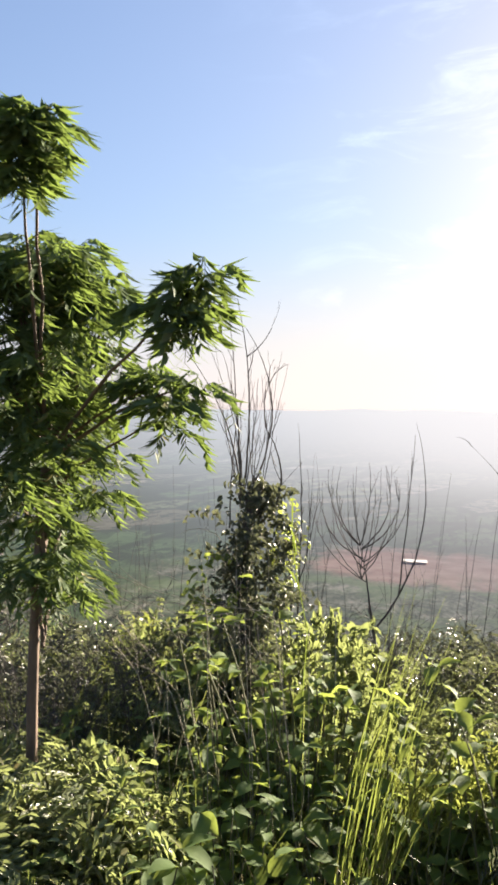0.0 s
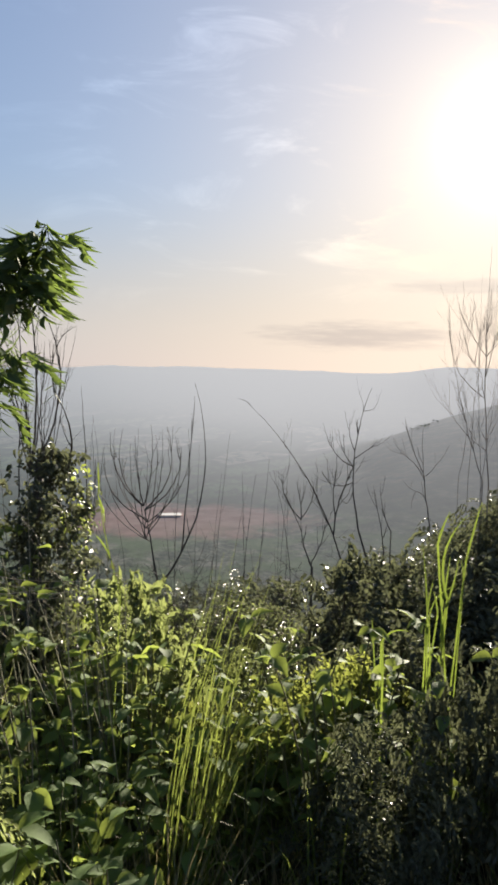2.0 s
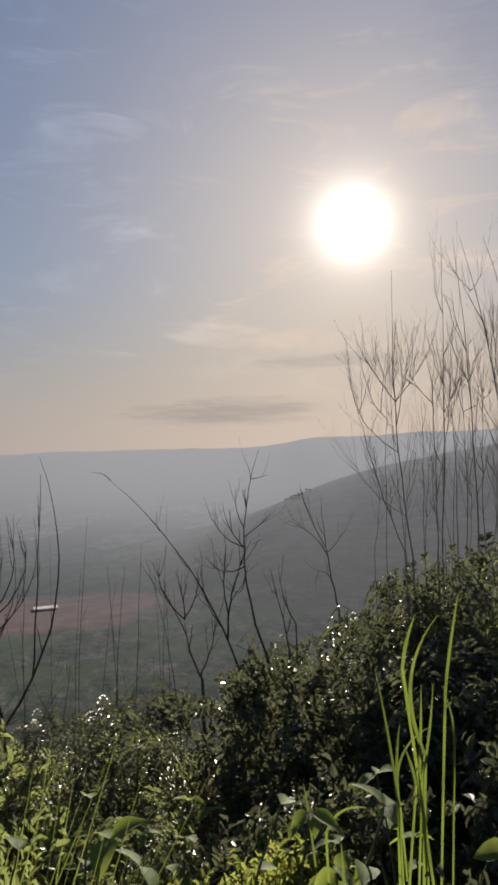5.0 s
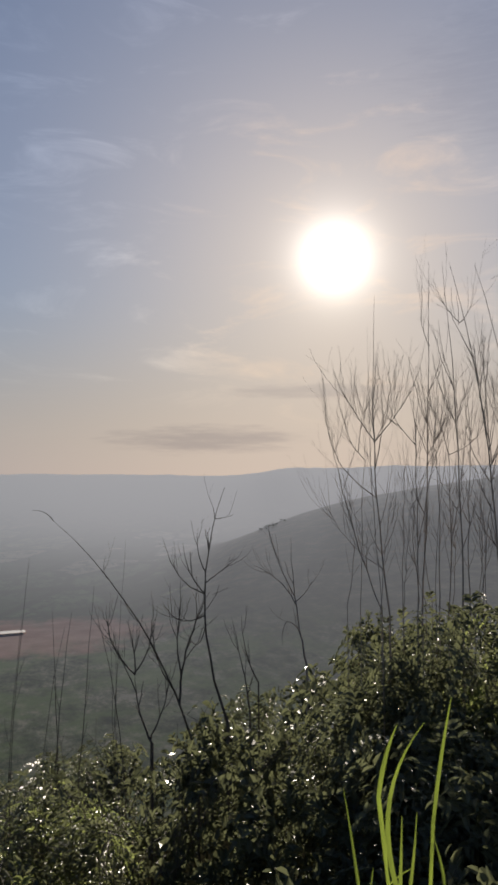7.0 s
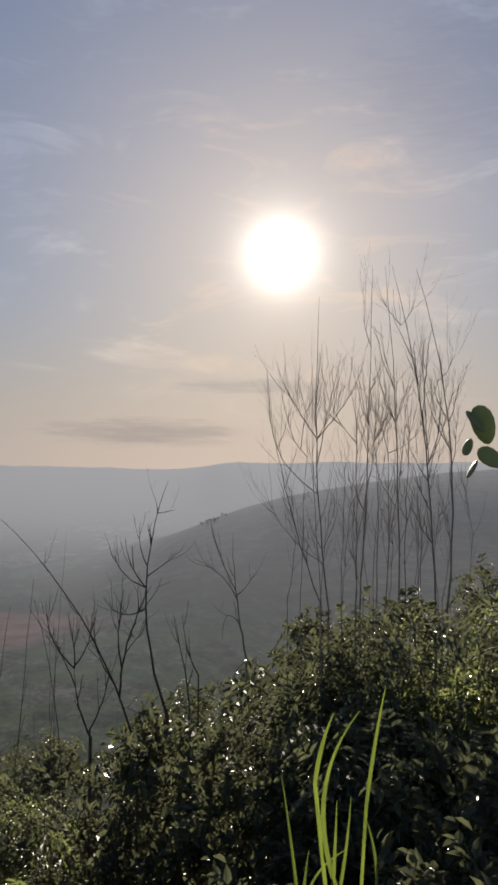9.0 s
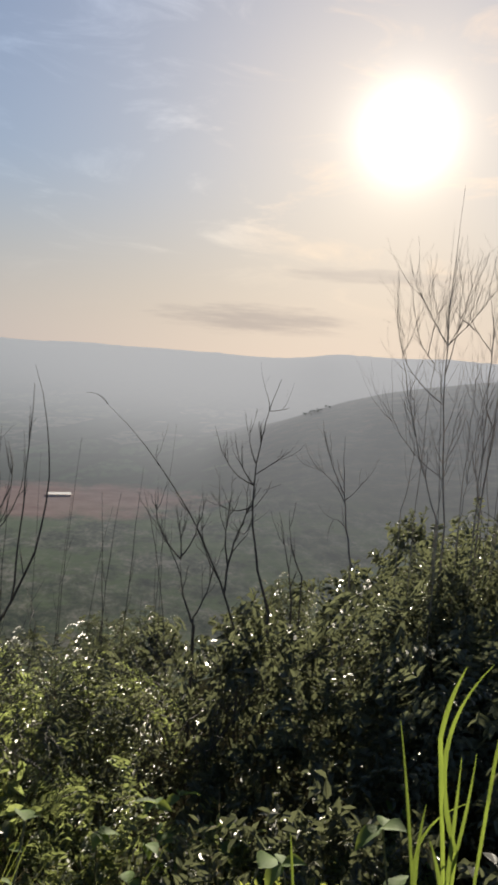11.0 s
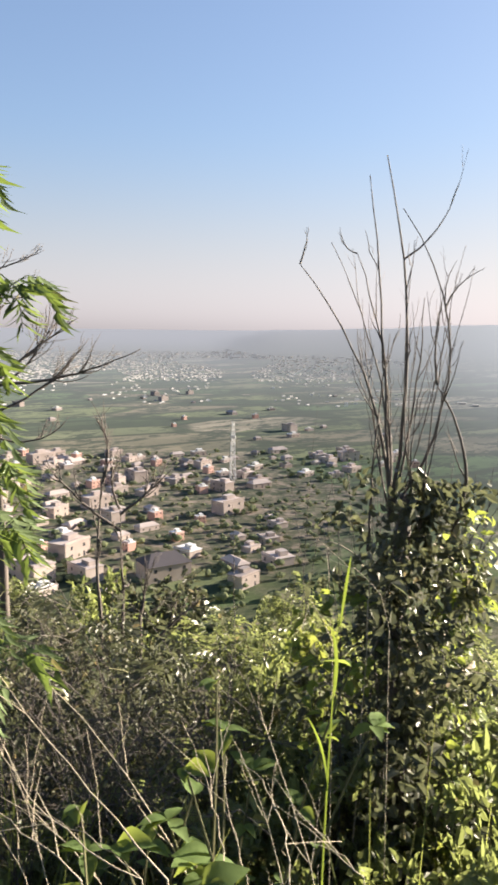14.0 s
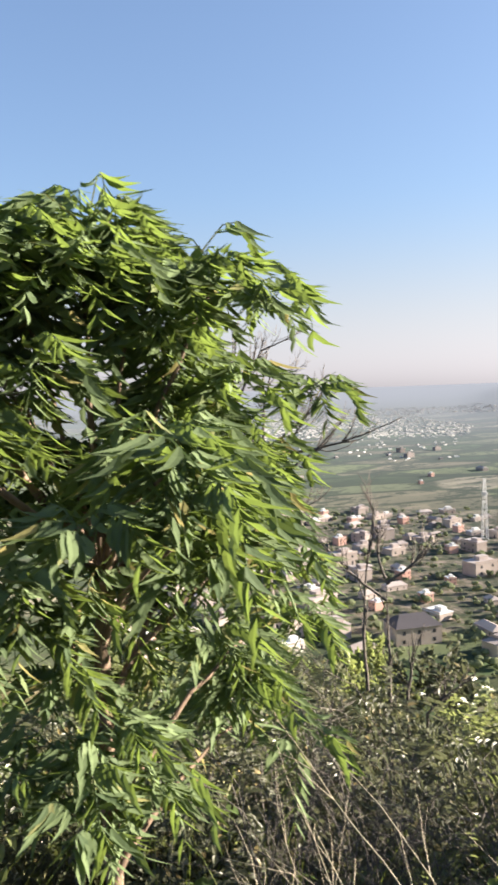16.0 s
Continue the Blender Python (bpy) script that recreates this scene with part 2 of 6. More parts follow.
def ground_material():
    m, N = material("hillside_and_valley")
    at = N.add("ShaderNodeNewGeometry").outputs["Position"]
    r = N.vec("LENGTH", at).outputs["Value"]
    xyz = N.add("ShaderNodeSeparateXYZ", {0: at})
    # soil and litter on the slope
    soil = N.ramp(N.noise(at, 3.0, 6.0, 0.7).outputs[0], [(0.3, (0.022, 0.020, 0.012)), (0.55, (0.05, 0.045, 0.024)), (0.8, (0.11, 0.09, 0.05))])
    scrub = N.ramp(N.noise(at, 0.06, 8.0, 0.74).outputs[0], [(0.38, (0.025, 0.033, 0.016)), (0.5, (0.065, 0.07, 0.036)), (0.62, (0.16, 0.135, 0.085))])
    slope = N.mix(N.span(r, 5.0, 18.0), soil, scrub)
    # strip fields on the plain
    swirl = N.vec("ADD", at, N.vec("SCALE", N.noise(at, 0.004, 2.0).outputs["Color"]).outputs[0]).outputs[0]
    turned = N.add("ShaderNodeVectorRotate", {"Vector": swirl, "Axis": (0, 0, 1), "Angle": 0.35}).outputs[0]
    strips = N.vec("MULTIPLY", turned, (0.015, 0.0065, 0.0)).outputs[0]
    cell = N.add("ShaderNodeTexVoronoi", {"Vector": strips, "Scale": 1.0, "Randomness": 0.9}, distance="CHEBYCHEV")
    pick = N.add("ShaderNodeSeparateColor", {0: cell.outputs["Color"]}).outputs[0]
    field = N.ramp(pick, [(0.0, (0.04, 0.065, 0.028)), (0.16, (0.14, 0.17, 0.08)), (0.32, (0.08, 0.135, 0.055)), (0.48, (0.19, 0.17, 0.12)), (0.60, (0.042, 0.075, 0.034)), (0.74, (0.155, 0.175, 0.10)), (0.87, (0.28, 0.25, 0.19))], "CONSTANT")
    edge = N.add("ShaderNodeTexVoronoi", {"Vector": strips, "Scale": 1.0, "Randomness": 0.9}, feature="DISTANCE_TO_EDGE")
    field = N.mix(N.math("MULTIPLY", N.span(edge.outputs[0], 0.09, 0.03), 0.85), field, (0.022, 0.035, 0.016, 1))
    small = N.vec("MULTIPLY", turned, (0.05, 0.018, 0.0)).outputs[0]
    tone = N.add("ShaderNodeTexVoronoi", {"Vector": small, "Scale": 1.0, "Randomness": 1.0})
    field = N.mix(0.5, field, N.mix(N.add("ShaderNodeSeparateColor", {0: tone.outputs["Color"]}).outputs[1], (0.35, 0.4, 0.3, 1), (1.7, 1.6, 1.5, 1)), "MULTIPLY")
    trees = N.span(N.noise(N.vec("MULTIPLY", at, (1.3, 0.6, 1.0)).outputs[0], 0.05, 7.0, 0.8).outputs[0], 0.49, 0.55)
    field = N.mix(N.math("MULTIPLY", trees, 0.9), field, (0.022, 0.036, 0.018, 1))
    field = N.mix(N.math("MULTIPLY", N.noise(at, 0.25, 3.0).outputs[0], 0.35), field, (0.04, 0.05, 0.03, 1))
    wild = N.ramp(N.noise(N.vec("MULTIPLY", at, (1.3, 0.7, 1.0)).outputs[0], 0.07, 8.0, 0.78).outputs[0], [(0.36, (0.018, 0.026, 0.013)), (0.45, (0.065, 0.078, 0.038)), (0.53, (0.15, 0.15, 0.085)), (0.62, (0.32, 0.28, 0.20))])
    wild = N.mix(N.span(N.noise(at, 0.025, 5.0, 0.7).outputs[0], 0.42, 0.62), wild, N.mix(0.75, wild, (0.14, 0.19, 0.06, 1)))
    edge_r = N.math("ADD", r, N.math("MULTIPLY", N.math("SUBTRACT", N.noise(at, 0.02, 4.0).outputs[0], 0.5), 160.0))
    field = N.mix(0.12, field, (0.13, 0.135, 0.085, 1))
    field = N.mix(N.math("MULTIPLY", N.span(edge_r, 520.0, 430.0), N.span(xyz.outputs[0], -180.0, -120.0)), field, wild)
    # bare red earth below
    ex = N.math("DIVIDE", N.math("SUBTRACT", xyz.outputs[0], 15.0), 85.0)
    ey = N.math("DIVIDE", N.math("SUBTRACT", xyz.outputs[1], 478.0), 62.0)
    q = N.math("ADD", N.math("MULTIPLY", ex, ex), N.math("MULTIPLY", ey, ey))
    q = N.math("ADD", q, N.math("MULTIPLY", N.math("SUBTRACT", N.noise(N.vec("MULTIPLY", at, (1.2, 0.8, 1.0)).outputs[0], 0.016, 7.0, 0.72).outputs[0], 0.5), 3.4))
    red = N.ramp(N.noise(at, 0.05, 4.0).outputs[0], [(0.35, (0.38, 0.16, 0.11)), (0.65, (0.56, 0.30, 0.22))])
    field = N.mix(N.math("MULTIPLY", N.span(q, 1.25, 0.25), 0.8), field, red)
    # bare lanes and yards of the town
    tx = N.math("DIVIDE", N.math("ADD", xyz.outputs[0], 320.0), 165.0)
    ty = N.math("DIVIDE", N.math("SUBTRACT", xyz.outputs[1], 265.0), 140.0)
    tq = N.math("ADD", N.math("MULTIPLY", tx, tx), N.math("MULTIPLY", ty, ty))
    tq = N.math("ADD", tq, N.math("MULTIPLY", N.math("SUBTRACT", N.noise(at, 0.03, 5.0, 0.7).outputs[0], 0.5), 2.4))
    yard = N.ramp(N.noise(at, 0.11, 5.0, 0.75).outputs[0], [(0.40, (0.04, 0.052, 0.028)), (0.50, (0.10, 0.095, 0.062)), (0.58, (0.20, 0.165, 0.13)), (0.68, (0.32, 0.26, 0.21))])
    field = N.mix(N.math("MULTIPLY", N.span(tq, 1.0, 0.6), 0.85), field, yard)
    c = N.mix(N.span(xyz.outputs[2], -70.0, -86.0), slope, field)
    c = N.mix(N.span(r, 1500.0, 2300.0), c, N.mix(N.span(xyz.outputs[2], -80, -60), c, (0.10, 0.105, 0.09, 1)))
    bump = N.add("ShaderNodeBump", {"Height": N.noise(at, 14.0, 5.0, 0.7).outputs[0], "Strength": 0.6, "Distance": 0.05})
    # ground colour goes in, painted haze is mixed over it
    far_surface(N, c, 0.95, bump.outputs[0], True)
    return m


# paint for far things, with distance haze mixed into its colour
def far_paint(name, a, b, scale=0.2):
    m, N = material(name)
    at = N.add("ShaderNodeNewGeometry").outputs["Position"]
    rnd = N.add("ShaderNodeObjectInfo").outputs["Random"]
    isl = N.add("ShaderNodeNewGeometry").outputs["Random Per Island"]
    f = N.math("ADD", N.math("MULTIPLY", N.noise(at, scale, 4.0).outputs[0], 0.5), N.math("MULTIPLY", N.math("ADD", rnd, isl), 0.35))
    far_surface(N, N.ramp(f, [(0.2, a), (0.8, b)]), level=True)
    return m


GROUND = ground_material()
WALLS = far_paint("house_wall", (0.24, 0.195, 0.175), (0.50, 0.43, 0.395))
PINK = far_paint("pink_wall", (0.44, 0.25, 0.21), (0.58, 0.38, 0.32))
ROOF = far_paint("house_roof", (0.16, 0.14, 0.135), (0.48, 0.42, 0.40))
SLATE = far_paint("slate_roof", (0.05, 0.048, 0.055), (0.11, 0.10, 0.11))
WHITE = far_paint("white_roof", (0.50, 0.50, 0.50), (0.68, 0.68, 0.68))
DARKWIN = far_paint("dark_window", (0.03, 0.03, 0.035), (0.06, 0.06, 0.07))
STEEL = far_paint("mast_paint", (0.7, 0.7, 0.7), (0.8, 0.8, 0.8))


def tin_roof():
    m, N = material("bright_tin_roof")
    at = N.add("ShaderNodeNewGeometry").outputs["Position"]
    c = N.ramp(N.noise(at, 0.6, 4.0).outputs[0], [(0.3, (0.34, 0.33, 0.32)), (0.7, (0.48, 0.47, 0.46))])
    p = N.add("ShaderNodeBsdfPrincipled", {"Base Color": c, "Metallic": 0.7, "Roughness": 0.45})
    N.add("ShaderNodeOutputMaterial", {0: p.outputs[0]})
    return m


TIN = tin_roof()
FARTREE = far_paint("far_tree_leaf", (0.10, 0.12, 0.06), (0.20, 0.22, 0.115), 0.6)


# ---------------------------------------------------------------- mesh helpers
class Shape:
    """Gathers points and faces of one mesh."""

    def __init__(self):
        self.v, self.f = [], []

    def tube(self, points, r0, r1, sides=5):
        pts = [Vector(p) for p in points]
        base, n = len(self.v), len(pts)
        side = None
        for i, p in enumerate(pts):
            d = (pts[min(i + 1, n - 1)] - pts[max(i - 1, 0)]).normalized()
            if side is None:
                side = d.cross(Vector((0.31, 0.87, 0.38))).normalized()
            side = (side - d * side.dot(d)).normalized()
            other = d.cross(side)
            r = r0 + (r1 - r0) * i / (n - 1)
            for k in range(sides):
                a = 2 * math.pi * k / sides
                self.v.append(tuple(p + side * (r * math.cos(a)) + other * (r * math.sin(a))))
        for i in range(n - 1):
            for k in range(sides):
                a, b = base + i * sides + k, base + i * sides + (k + 1) % sides
                self.f.append((a, b, b + sides, a + sides))
        self.f.append(tuple(base + (n - 1) * sides + k for k in range(sides)))

    def leaf(self, p, along, normal, length, width, droop=0.25, fold=0.15):
        """A leaf blade folded along its rib, with a bent tip."""
        d = Vector(along).normalized()
        s = d.cross(Vector(normal))
        s = s.normalized() if s.length > 1e-4 else d.orthogonal().normalized()
        u = s.cross(d)
        p, b = Vector(p), len(self.v)
        for a, w, h in ((0, 0, 0), (0.38, 0.5, fold), (0.40, 0, 0), (0.38, -0.5, fold), (0.75, 0.32, fold * 0.4 - droop * 0.35), (0.78, 0, -droop * 0.4), (0.75, -0.32, fold * 0.4 - droop * 0.35), (1, 0, -droop)):
            self.v.append(tuple(p + d * (a * length) + s * (w * width) + u * (h * (width if h > 0 else length))))
        self.f += [(b, b + 2, b + 1), (b, b + 3, b + 2), (b + 1, b + 2, b + 5, b + 4), (b + 2, b + 3, b + 6, b + 5), (b + 4, b + 5, b + 7), (b + 5, b + 6, b + 7)]

    def small_leaf(self, p, along, normal, length, width, droop=0.2):
        d = Vector(along).normalized()
        s = d.cross(Vector(normal))
        s = s.normalized() if s.length > 1e-4 else d.orthogonal().normalized()
        u = s.cross(d)
        p, b = Vector(p), len(self.v)
        lift, w = u * (0.2 * width), s * (0.5 * width)
        low, high, tip = p + d * (0.28 * length), p + d * (0.68 * length) - u * (0.35 * droop * length), p + d * length - u * (droop * length)
        self.v += [tuple(p), tuple(low + w + lift), tuple(high + w * 0.78 + lift), tuple(tip), tuple(high - w * 0.78 + lift), tuple(low - w + lift)]
        self.f += [(b, b + 3, b + 2, b + 1), (b, b + 5, b + 4, b + 3)]

    def sickle(self, p, along, normal, length, width, droop, toward):
        """A narrow leaflet that curves sideways like a sickle."""
        d = Vector(along).normalized()
        s = d.cross(Vector(normal))
        s = s.normalized() if s.length > 1e-4 else d.orthogonal().normalized()
        if s.dot(Vector(toward)) < 0:
            s = -s
        u = Vector(normal).normalized()
        p, b = Vector(p), len(self.v)
        for a, w in ((0.0, 0.12), (0.28, 0.5), (0.62, 0.42), (1.0, 0.0)):
            c = p + d * (a * length) + s * (0.62 * a ** 2.2 * length) - u * (droop * a * a * length)
            side = s * (w * width)
            if w:
                self.v += [tuple(c - side), tuple(c - u * (0.12 * w * width)), tuple(c + side)]
            else:
                self.v.append(tuple(c))
        for k in (0, 3):
            self.f += [(b + k, b + k + 1, b + k + 4, b + k + 3), (b + k + 1, b + k + 2, b + k + 5, b + k + 4)]
        self.f += [(b + 6, b + 7, b + 9), (b + 7, b + 8, b + 9)]

    def ribbon(self, points, width, face):
        """A long blade along the given points, widest in its lower half."""
        pts = [Vector(q) for q in points]
        b, n = len(self.v), len(pts)
        for i, q in enumerate(pts):
            d = (pts[min(i + 1, n - 1)] - pts[max(i - 1, 0)]).normalized()
            s = d.cross(Vector(face)).normalized()
            u = s.cross(d)
            a = i / (n - 1)
            w = width * 0.5 * min(1.0, 0.22 + 1.2 * a) * (1 - a ** 3.0) + 0.0005
            self.v += [tuple(q - s * w + u * (0.25 * w)), tuple(q), tuple(q + s * w + u * (0.25 * w))]
        for i in range(n - 1):
            k = b + 3 * i
            self.f += [(k, k + 1, k + 4, k + 3), (k + 1, k + 2, k + 5, k + 4)]

    def blade(self, p, heading, height, lean, width, bend):
        """A grass blade: a tapering, arching strip."""
        h = Vector((math.cos(heading), math.sin(heading), 0))
        s = Vector((-h.y, h.x, 0))
        b, n = len(self.v), 6
        for i in range(n):
            a = i / (n - 1)
            c = Vector(p) + h * (height * (lean * a + bend * a ** 2.6)) + Vector((0, 0, height * (a - 0.55 * bend * a ** 3)))
            w = width * (1 - a ** 1.6) * 0.5 + 0.0004
            self.v += [tuple(c - s * w), tuple(c + s * w)]
        for i in range(n - 1):
            self.f.append((b + 2 * i, b + 2 * i + 1, b + 2 * i + 3, b + 2 * i + 2))

    def box(self, x0, x1, y0, y1, z0, z1):
        b = len(self.v)
        self.v += [(x, y, z) for z in (z0, z1) for y in (y0, y1) for x in (x0, x1)]
        self.f += [(b, b + 2, b + 3, b + 1), (b + 4, b + 5, b + 7, b + 6), (b, b + 1, b + 5, b + 4), (b + 2, b + 6, b + 7, b + 3), (b, b + 4, b + 6, b + 2), (b + 1, b + 3, b + 7, b + 5)]

    def mesh(self, name, mat, smooth=False):
        me = bpy.data.meshes.new(name)
        me.from_pydata(self.v, [], self.f)
        me.materials.append(mat)
        if smooth:
            me.polygons.foreach_set("use_smooth", [True] * len(me.polygons))
        me.update()
        return me


def part(name, shape, mat, parent, label="", smooth=False):
    me = shape if isinstance(shape, bpy.types.Mesh) else shape.mesh(name, mat, smooth)
    ob = new(name, me)
    ob.parent = parent
    return tagged(ob, label) if label else ob


def thing(name, m, label, category, group="", kind=""):
    ob = new(name)
    ob.empty_display_size = 0.1
    ob.matrix_world = m
    return tagged(ob, label, category, group, kind)


rng = random.Random(11)


def rand_dir(r, up=0.0):
    while True:
        v = Vector((r.uniform(-1, 1), r.uniform(-1, 1), r.uniform(-1, 1)))
        if 0.05 < v.length < 1:
            v.normalize()
            v.z += up
            return v.normalized()


def bent(p0, p1, p2, n=8, wobble=0.0, r=rng):
    """Points along a curve from p0 to p2 through p1."""
    p0, p1, p2 = Vector(p0), Vector(p1), Vector(p2)
    u = (p1 - p0).length
    u = max(0.3, min(0.7, u / max(1e-6, u + (p2 - p1).length)))
    c = (p1 - p0 * (1 - u) ** 2 - p2 * (u * u)) / (2 * u * (1 - u))
    out = []
    for i in range(n):
        t = i / (n - 1)
        p = p0 * (1 - t) ** 2 + c * (2 * t * (1 - t)) + p2 * t * t
        if 0 < i < n - 1 and wobble:
            p = p + rand_dir(r) * wobble
        out.append(p)
    return out


# ---------------------------------------------------------------- the lie of the land
def lerp_table(x, table):
    if x <= table[0][0]:
        return table[0][1]
    for (a, u), (b, v) in zip(table, table[1:]):
        if x <= b:
            k = (x - a) / (b - a)
            k = k * k * (3 - 2 * k)
            return u + (v - u) * k
    return table[-1][1]


FLOOR = -90.0
SPUR = [(-120, 1.6), (-60, 1.5), (-40, 0.85), (-35, 0.3), (-29.2, -0.55), (-24, -1.5), (-21, -2.4), (-18.8, -3.25), (-15.6, -4.95), (-12.7, -6.3), (-8.0, -8.8), (-3.0, -12.0)]
RIDGE = [(-180, 1.2), (-60, 1.3), (-30, 1.25), (-21, 1.15), (-15.2, 0.6), (-8, 0.75), (0, 0.78), (13, 0.42), (22, 0.5), (26, 0.36), (31, 0.1), (36, -0.06), (44, -0.25)]


def height(x, y):
    r = math.hypot(x, y) + 1e-6
    az = math.degrees(math.atan2(-x, y))
    s = -0.45 * x + 0.89 * y
    e = s - 2.1
    e2 = s - 6.5
    fall = 0.15 * (e + math.sqrt(e * e + 0.6)) + 0.14 * (e2 + math.sqrt(e2 * e2 + 1.5))   # flat ledge, then an ever steeper scarp
    z = -fall - 0.03 * min(0.0, s)
    z += 0.05 * noise.noise(Vector((x * 0.9, y * 0.9, 0.3))) * min(1, r / 3)
    if r > 25:
        z += 2.2 * noise.noise(Vector((x * 0.02, y * 0.02, 1.7))) * min(1, (r - 25) / 60)
    floor = FLOOR + 0.6 * noise.noise(Vector((x * 0.01, y * 0.01, 4.0)))
    if r > 1500:
        floor += (4900 * math.tan(radians(-0.17)) - FLOOR) * ((min(r, 4900) - 1500) / 3400) ** 1.5
    k = max(z - floor, 0)
    z = floor + k
    if -140 < az < -4:
        mid = lerp_table(az - 0.5, [(-40, 900), (-25, 850), (-15.6, 760), (-12.7, 700), (-8, 600)])
        crest = mid * math.tan(radians(sum(lerp_table(az + o, SPUR) for o in (-3.6, -2.4, -1.2, 0, 1.2, 2.4, 3.6)) / 7)) + 1.6 + 0.8 * noise.noise(Vector((az * 0.22, 0.4, 3.1))) + 0.4 * noise.noise(Vector((az * 1.1, 2.2, 3.1)))
        fade = lerp_table(az, [(-140, 0.0), (-110, 1.0), (-9, 1.0), (-4, 0.0)])
        g = math.exp(-((r - mid) / (0.38 * mid)) ** 2) * fade
        z = max(z, floor + max(0.0, crest - floor) * g)
    if az < 44:
        rc = lerp_table(az, [(-40, 2300), (-26, 2500), (-2, 3300), (40, 3600)])
        el = lerp_table(az, RIDGE)
        top = rc * math.tan(radians(el)) + 5 * noise.noise(Vector((az * 0.3, 0, 9)))
        k = max(0.0, min(1.0, (r / rc - 0.34) / 0.66))
        k = k * k * (3 - 2 * k)
        if top > floor:
            z = max(z, floor + (top - floor) * k * lerp_table(az, [(37, 1.0), (44, 0.0)]) + (2.2 * noise.noise(Vector((az * 1.7, 0, 9))) + 2.4 * noise.noise(Vector((az * 0.75, 4, 9)))) * k ** 8)
    return z


def build_ground():
    radii = [0.35 * (4900 / 0.35) ** (i / 189) for i in range(190)]
    az = [radians(-62 + 134 * i / 339) for i in range(340)] + [radians(72 + 226 * i / 90) for i in range(1, 90)]
    S = Shape()
    S.v.append((0, 0, height(0, 0)))
    n = len(az)
    for r in radii:
        for a in az:
            x, y = -r * math.sin(a), r * math.cos(a)
            S.v.append((x, y, height(x, y)))
    for k in range(n):
        S.f.append((0, 1 + k, 1 + (k + 1) % n))
    for i in range(len(radii) - 1):
        for k in range(n):
            a, b = 1 + i * n + k, 1 + i * n + (k + 1) % n
            S.f.append((a, a + n, b + n, b))
    ob = new("ground", S.mesh("ground", GROUND, True))
    return tagged(ob, "scrubby hillside falling to a hazy valley of strip fields", "ground", kind="structure")


build_ground()


def polar(az, r, up=0.0):
    x, y = -r * math.sin(radians(az)), r * math.cos(radians(az))
    return x, y, height(x, y) + up


# ---------------------------------------------------------------- the valley: houses, mast, far trees
def build_house(i, wide, deep, tall, pitched, wall):
    r = random.Random(100 + i)
    ob = thing("house", pose(0, 0, 0), "plain plastered village house with a pale roof among bare yards", "house", "houses of the town")
    w = Shape()
    w.box(-wide / 2, wide / 2, -deep / 2, deep / 2, -3.0, tall)
    walls = part("wall", w, wall, ob)
    f, e = Shape(), Shape()
    if pitched:
        o, h = 0.5, 0.28 * deep
        f.v += [(-wide / 2 - o, -deep / 2 - o, tall), (wide / 2 + o, -deep / 2 - o, tall), (wide / 2 + o, deep / 2 + o, tall), (-wide / 2 - o, deep / 2 + o, tall),
                (-wide / 2 + deep * 0.3, 0, tall + h), (wide / 2 - deep * 0.3, 0, tall + h)]
        f.f += [(0, 1, 5, 4), (2, 3, 4, 5), (1, 2, 5), (3, 0, 4)]
    else:
        f.box(-wide / 2 - 0.3, wide / 2 + 0.3, -deep / 2 - 0.3, deep / 2 + 0.3, tall, tall + 0.25)
        e.box(-wide / 2, wide / 2, -deep / 2, -deep / 2 + 0.25, tall + 0.25, tall + 1.0)
        f.box(-wide * 0.1, wide * 0.3, -deep * 0.1, deep * 0.3, tall + 0.25, tall + 2.2)
    roof = part("roof", f, ROOF if i % 3 else WHITE, ob)
    if not pitched:
        part("parapet", e, wall, roof)
    n = max(2, int(wide / 5))
    for storey in range(1 if tall < 4.5 else 2):
        for k in range(n):
            d = Shape()
            x = -wide / 2 + wide * (k + 0.5) / n
            z = 1.0 + 3.0 * storey
            door = storey == 0 and k == n // 2
            d.box(x - 0.55, x + 0.55, -deep / 2 - 0.04, -deep / 2 + 0.1, 0 if door else z, 2.1 if door else z + 1.3)
            part("door" if door else "window", d, DARKWIN, walls)
    return ob


